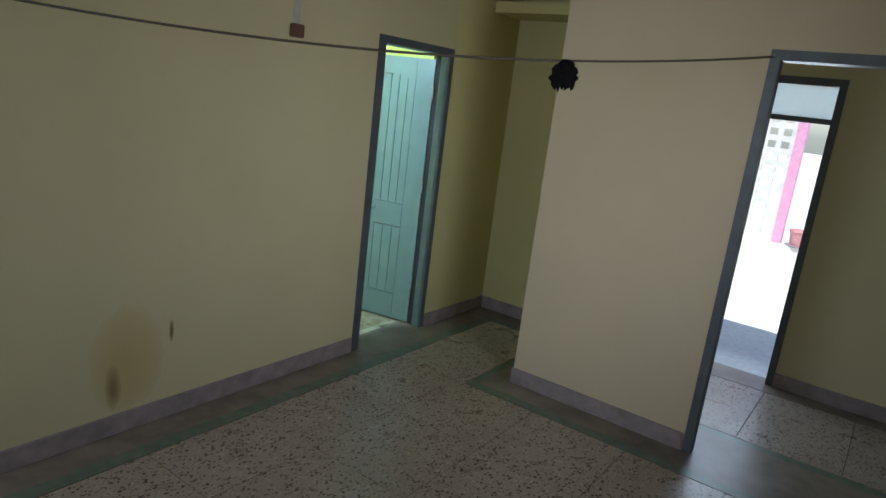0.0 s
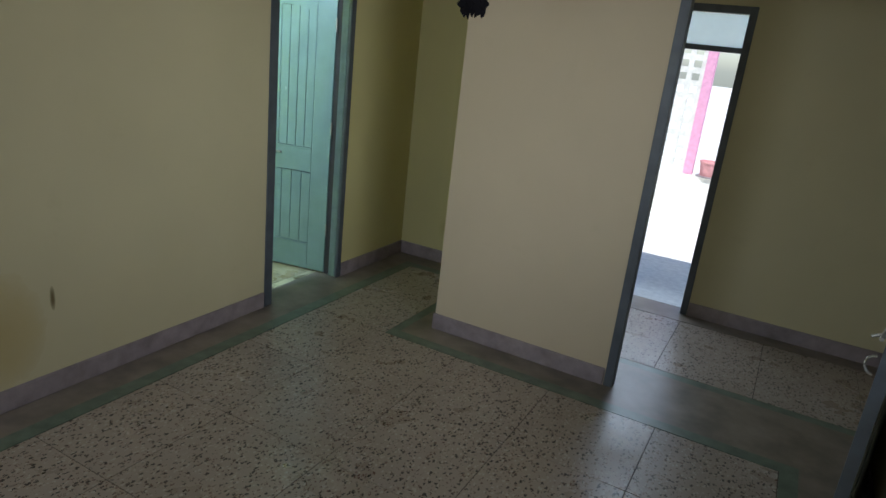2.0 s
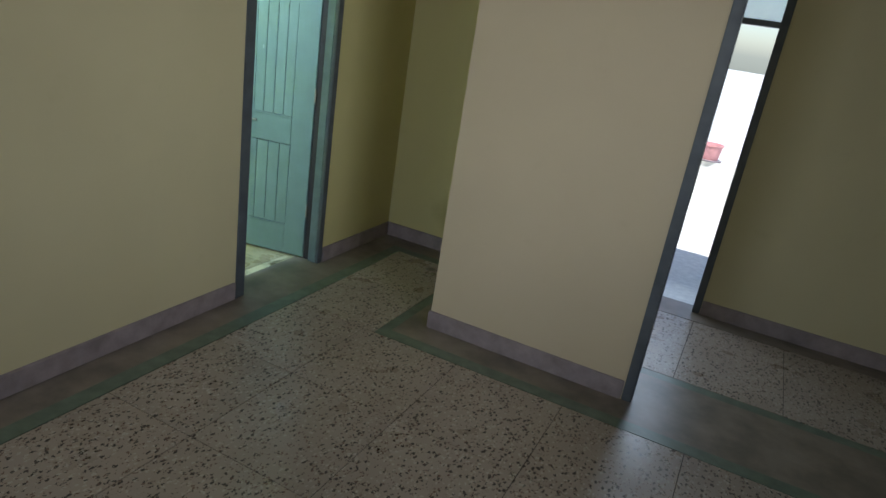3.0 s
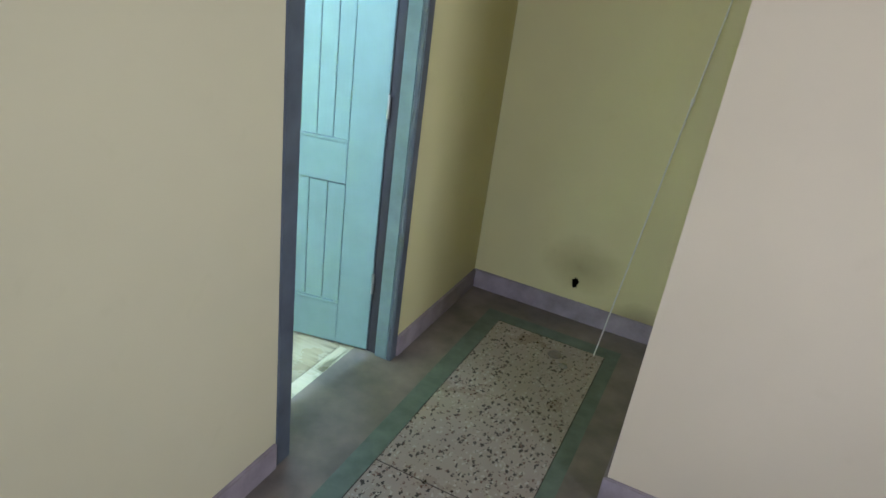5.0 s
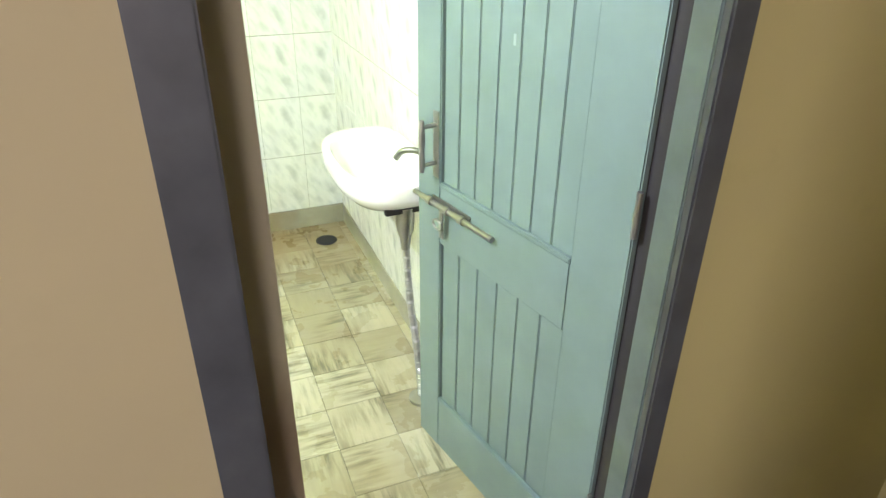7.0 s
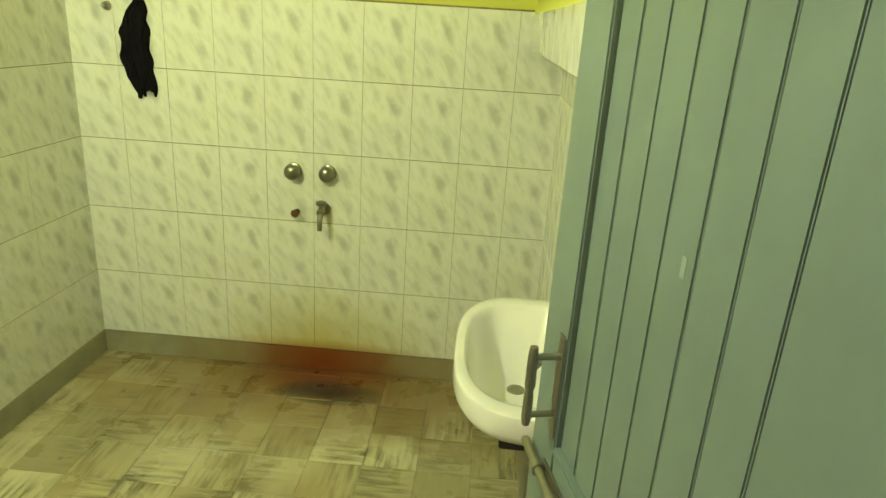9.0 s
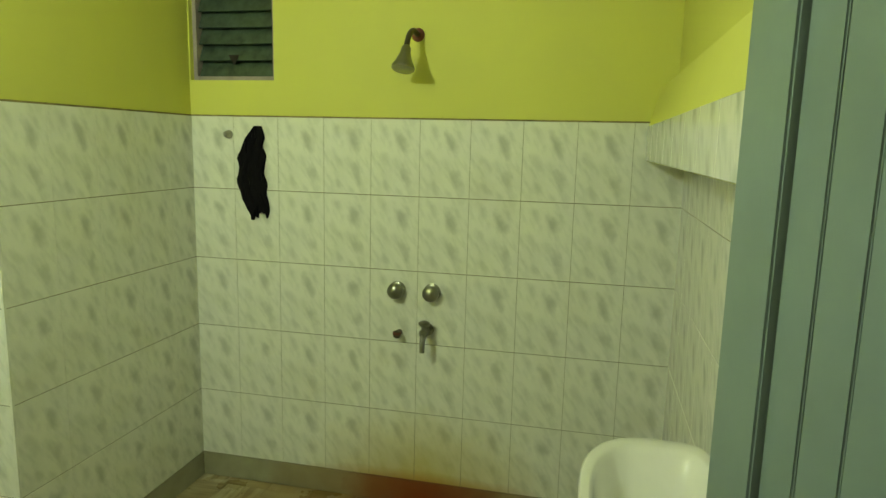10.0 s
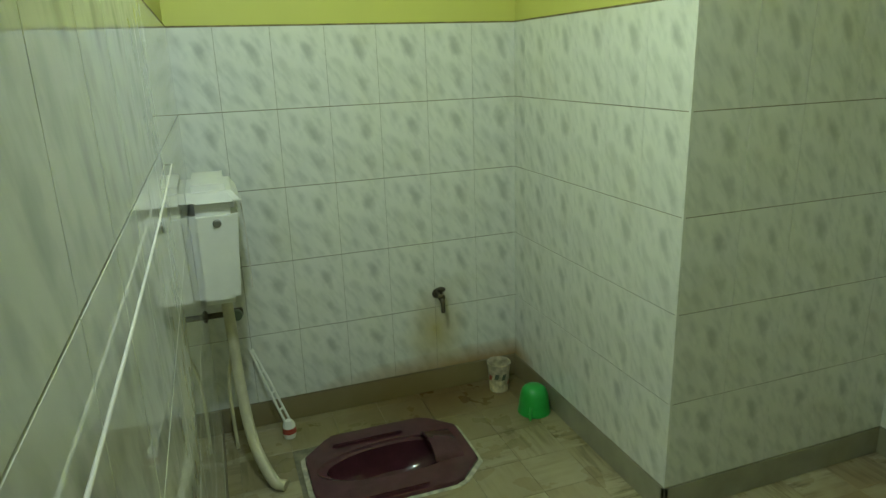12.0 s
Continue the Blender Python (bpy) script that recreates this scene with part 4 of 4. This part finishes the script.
def pan():
    ob = thing("squat_pan", "maroon glazed ceramic squat toilet pan set in the floor", "toilet", (-0.785, 1.495, 0.0))
    N = 48

    def ring(kind, k, z):
        pts = []
        for i in range(N):
            a = 2 * math.pi * i / N
            c, s = math.cos(a), math.sin(a)
            if kind == "slab":
                hx, hy, cut = 0.31, 0.235, 0.36
                r = min(hx / max(abs(c), 1e-6), hy / max(abs(s), 1e-6), (hx + hy - 0.11) / max(abs(c) + abs(s), 1e-6))
                pts.append((r * c * k, r * s * k, z))
            else:
                pts.append((0.01 + 0.235 * k * math.copysign(abs(c) ** 0.85, c), (0.1 - 0.015 * c) * k * s, z))
        return [bm.verts.new(p) for p in pts]

    bm = bmesh.new()
    rings = [ring("slab", 1.0, 0.0), ring("slab", 1.0, 0.016), ring("slab", 0.985, 0.021), ring("bowl", 1.16, 0.021), ring("bowl", 1.12, 0.012), ring("bowl", 1.0, 0.008), ring("bowl", 0.97, -0.02), ring("bowl", 0.9, -0.06), ring("bowl", 0.72, -0.095), ring("bowl", 0.3, -0.112)]
    for a, b in zip(rings, rings[1:]):
        for i in range(N):
            bm.faces.new((a[i], a[(i + 1) % N], b[(i + 1) % N], b[i]))
    bm.faces.new(rings[-1])
    part("pan", bm, MAROON, ob, smooth=True)
    # raised foot rests on both sides of the bowl, the hood over its front end
    for y0, y1 in ((-0.222, -0.142), (0.142, 0.222)):
        block("foot_rest", MAROON, ob, -0.09, 0.2, y0, y1, 0.019, 0.032, bevel=0.006)
    bm = bmesh.new()
    n = 10
    for i in range(n):
        a0, a1 = math.pi * i / n, math.pi * (i + 1) / n
        loop = [(math.cos(a), math.sin(a)) for a in (a0, a1)]
        q = [bm.verts.new((x, 0.1 * c, 0.019 + h * sn)) for x, h in ((-0.262, 0.022), (-0.15, 0.05)) for c, sn in loop]
        bm.faces.new((q[0], q[1], q[3], q[2]))
    bmesh.ops.remove_doubles(bm, verts=bm.verts[:], dist=0.0005)
    bmesh.ops.solidify(bm, geom=bm.faces[:], thickness=0.012)
    part("hood", bm, MAROON, ob, smooth=True)
    # near-black disc on the closed bowl, coloured as the shade down the outlet
    bm = bmesh.new()
    lathe(bm, [(0.045, -0.11), (0.04, -0.104), (0.02, -0.103)], pose(-0.1, 0, 0), 20)
    part("outlet", bm, GAP_SHADE, ob)
    bm = bmesh.new()
    rim = [ring("slab", 1.0, 0.0005), ring("slab", 1.0, 0.005), ring("slab", 1.045, 0.004), ring("slab", 1.055, 0.0005)]
    for a, b in zip(rim, rim[1:]):
        for i in range(N):
            bm.faces.new((a[i], a[(i + 1) % N], b[(i + 1) % N], b[i]))
    part("cement_bed", bm, plain("pale_cement", (0.45, 0.43, 0.33), 0.8, vary=0.4, scale=30), ob, "pale cement joint round the pan")
    return ob


pan()

mug = thing("plastic_mug", "bright green plastic mug turned upside down", "mug", (-1.457, 1.375, 0.0))
bm = bmesh.new()
lathe(bm, [(0.068, 0.0), (0.071, 0.005), (0.068, 0.012), (0.064, 0.05), (0.059, 0.085), (0.05, 0.108), (0.036, 0.12), (0.012, 0.125)], pose(0, 0, 0.0005), 32)
part("cup", bm, MUG, mug, smooth=True)
bm = bmesh.new()
tube(bm, bend([(0.04, 0.05, 0.008), (0.054, 0.072, 0.01), (0.052, 0.068, 0.035), (0.038, 0.044, 0.05)], 8), 0.006, 8)
part("handle", bm, MUG, mug, smooth=True)
cup = thing("paper_cup", "soiled printed paper cup on the floor", "cup", (-1.40, 1.135, 0.0))
bm = bmesh.new()
lathe(bm, [(0.042, 0.0), (0.052, 0.128), (0.055, 0.131), (0.055, 0.138), (0.05, 0.138), (0.041, 0.01), (0.01, 0.008)], pose(0, 0, 0.0005), 26)
part("wall", bm, CUP, cup, smooth=True)
rng = random.Random(5)
for i in range(9):
    bm = bmesh.new()
    z0, a0 = rng.uniform(0.035, 0.075), i * 0.7
    arc = [a0 + 0.13 * k for k in range(4)]
    low = [bm.verts.new(((0.0428 + 0.078 * z0) * math.cos(a), (0.0428 + 0.078 * z0) * math.sin(a), z0)) for a in arc]
    top = z0 + rng.uniform(0.012, 0.03)
    high = [bm.verts.new(((0.0428 + 0.078 * top) * math.cos(a + 0.15), (0.0428 + 0.078 * top) * math.sin(a + 0.15), top)) for a in arc]
    for k in range(3):
        bm.faces.new((low[k], low[k + 1], high[k + 1], high[k]))
    part("print", bm, PRINT if i % 3 else RED, cup, "faded dark printed shapes")

br = thing("toilet_brush", "white plastic toilet brush leaning on the wall", "brush", (-0.445, 1.165, 0.0))
tip = Vector((0.11, -0.12, 0.36))
side_v = Vector((0.6, 0.55, 0)).normalized() * 0.013
bm = bmesh.new()
for s in (-1, 1):
    tube(bm, [Vector((0, 0, 0.06)) + side_v * s, tip * 0.55 + Vector((0, 0, 0.03)) + side_v * s * 0.9, tip + side_v * s * 0.4], 0.005, 8)
for f in (0.2, 0.42, 0.7, 0.97):
    q = Vector((0, 0, 0.06)).lerp(tip, f)
    tube(bm, [q - side_v, q + side_v], 0.0045, 8)
part("slotted_handle", bm, PLASTIC, br, smooth=True)
bm = bmesh.new()
lathe(bm, [(0.024, 0.0), (0.028, 0.02), (0.024, 0.06), (0.014, 0.075)], pose(0, 0, 0.0005), 16)
part("head", bm, PLASTIC, br, smooth=True)
bm = bmesh.new()
lathe(bm, [(0.0285, 0.022), (0.0262, 0.045)], pose(0, 0, 0.0005), 16)
part("label_band", bm, RED, br, "faded red label")

wc = thing("cord", "thin white cord strung along the tiled wall", "cord", (IN - 0.016, 2.0, 1.26))
strung = [Vector((0.0, 0.134 * i, -0.0018 * i - 0.0004 * i * (10 - i))) for i in range(11)]
bm = bmesh.new()
tube(bm, strung, 0.0017, 8)
part("string", bm, CORD, wc, smooth=True)
for q in (strung[0], strung[10]):
    bm = bmesh.new()
    rod(bm, q + Vector((0.012, 0, 0)), q - Vector((0.004, 0, 0)), 0.0025, sides=8)
    part("nail", bm, STEEL, wc)

# ---- pieces of floors and walls ----


def piece_mesh(name, w, h, t, mat, bevel):
    """A flat piece in local x (width) and z (height), front at local y = -t."""
    bm = bmesh.new()
    c = [(-w / 2, -h / 2), (w / 2, -h / 2), (w / 2, h / 2), (-w / 2, h / 2)]
    k = [(-w / 2 + bevel, -h / 2 + bevel), (w / 2 - bevel, -h / 2 + bevel), (w / 2 - bevel, h / 2 - bevel), (-w / 2 + bevel, h / 2 - bevel)]
    rear = [bm.verts.new((x, 0, z)) for x, z in c]
    mid = [bm.verts.new((x, -t + bevel, z)) for x, z in c]
    front = [bm.verts.new((x, -t, z)) for x, z in k]
    bm.faces.new(front)
    for a, b in ((rear, mid), (mid, front)):
        for i in range(4):
            j = (i + 1) % 4
            bm.faces.new((a[i], a[j], b[j], b[i]))
    bmesh.ops.recalc_face_normals(bm, faces=bm.faces)
    me = bpy.data.meshes.new(name)
    bm.to_mesh(me)
    bm.free()
    me.materials.append(mat)
    return me


MESHES = {}


def piece(name, w, h, t, mat, bevel, m, parent):
    key = (name, round(w, 3), round(h, 3))
    if key not in MESHES:
        MESHES[key] = piece_mesh(name, w, h, t, mat, bevel)
    ob = new(name, MESHES[key])
    ob.parent = parent
    ob.matrix_world = m
    return ob


def tile_wall(parent_name, origin, way, length, rows=5, first=0.2, z0=0.11, back="z"):
    """Tiles of 0.2 by 0.3 m from origin along the unit way; their fronts face to the left of it turned (-y local)."""
    wall_ob = bpy.data.objects[parent_name]
    wx, wy = way
    turn = Matrix(((wx, -wy, 0, 0), (wy, wx, 0, 0), (0, 0, 1, 0), (0, 0, 0, 1)))
    s = 0.0
    rng = random.Random(7)
    while s < length - 0.01:
        w = min(first if s == 0 else 0.2, length - s)
        for r in range(rows):
            z = z0 + 0.15 + 0.3 * r
            tilt = pose(0, 0, 0, rng.uniform(-0.05, 0.05), 0, rng.uniform(-0.06, 0.06))
            m = Matrix.Translation((origin[0] + wx * (s + w / 2), origin[1] + wy * (s + w / 2), z)) @ turn @ tilt
            piece("wall_tile", w - 0.0013, 0.2972, 0.008, TILE, 0.0006, m, wall_ob)
        s += w
    bm = bmesh.new()
    m = Matrix.Translation((*origin, 0)) @ turn
    box(bm, 0, length, -0.0055, 0, z0, z0 + 0.3 * rows, m=m)
    part("grout", bm, GROUT, wall_ob)
    bm = bmesh.new()
    box(bm, 0, length, -0.0075, 0, z0 + 0.3 * rows, z0 + 0.3 * rows + 0.005, m=m)
    part("tile_edge", bm, EDGE, wall_ob, "grimy cement edge above the tiles")


# local -y must point into the room: way is to the right as one faces the wall
tile_wall("wall_tap", (TAP, SIDE), (0, 1), SINKY - SIDE)
tile_wall("wall_pier", (PIER, SIDE), (-1, 0), PIER - TAP)
tile_wall("wall_pier", (PIER, FAR), (0, 1), SIDE - FAR, first=0.105)
tile_wall("wall_niche", (IN, FAR), (-1, 0), IN - PIER, first=0.16)
tile_wall("wall_sink", (TAP, SINKY), (1, 0), -0.32 - TAP)
tile_wall("wall_bath_inner", (IN, D0 - 0.005), (0, -1), D0 - 0.005 - FAR)
block("corner_bead", TILE, bpy.data.objects["wall_pier"], PIER, PIER + 0.0083, SIDE, SIDE + 0.0083, 0.111, 1.608)
for k in range(8):
    m = Matrix.Translation((TAP + 0.1 + 0.2 * k, 3.98, 1.5375)) 
    piece("ledge_tile", 0.1978, 0.122, 0.004, TILE, 0.001, m, bpy.data.objects["ledge"])

# terrazzo panels of the hall
XS = [0.265, 0.738, 1.321, 1.904, 2.487, 3.07]
YS = [-1.8, -1.344, -0.73, -0.116, 0.498, 1.113, 1.727, 2.341, 2.957, 3.572]
flat = Matrix.Rotation(radians(-90), 4, "X")
for x0, x1 in zip(XS, XS[1:]):
    for y0, y1 in zip(YS, YS[1:]):
        piece("terrazzo_panel", x1 - x0 - 0.004, y1 - y0 - 0.004, 0.006, TERRAZZO, 0.001,
              Matrix.Translation(((x0 + x1) / 2, (y0 + y1) / 2, -0.0065)) @ flat, floor)
for y0, y1 in ((3.575, 4.16), (4.16, 4.747)):
    piece("terrazzo_panel", 0.54, y1 - y0 - 0.004, 0.006, TERRAZZO, 0.001, Matrix.Translation((0.536, (y0 + y1) / 2, -0.0065)) @ flat, floor)
for i in range(6):
    piece("terrazzo_panel", 0.562, 0.92, 0.006, TERRAZZO, 0.001, Matrix.Translation((1.485 + 0.566 * i, 4.735, -0.0065)) @ flat, floor)

# streaked marble tiles, turned by turns of the bathroom
side = 0.2
for i in range(-1, 13):
    for j in range(-1, 17):
        x, y = TAP + 0.06 + side * i, FAR + 0.05 + side * j
        if y > SINKY or x > IN or x + side < TAP or (y + side / 2 < SIDE and x + side / 2 < PIER):
            continue
        if -1.07 < x + side / 2 < -0.5 and 1.29 < y + side / 2 < 1.70:
            continue
        spin = 90 * ((i + j) % 2)
        m = Matrix.Translation((x + side / 2, y + side / 2, -0.0062)) @ Matrix.Rotation(radians(spin), 4, "Z") @ flat
        piece("marble_tile", 0.1988, 0.1988, 0.006, SLIP, 0.0008, m, bath_floor)
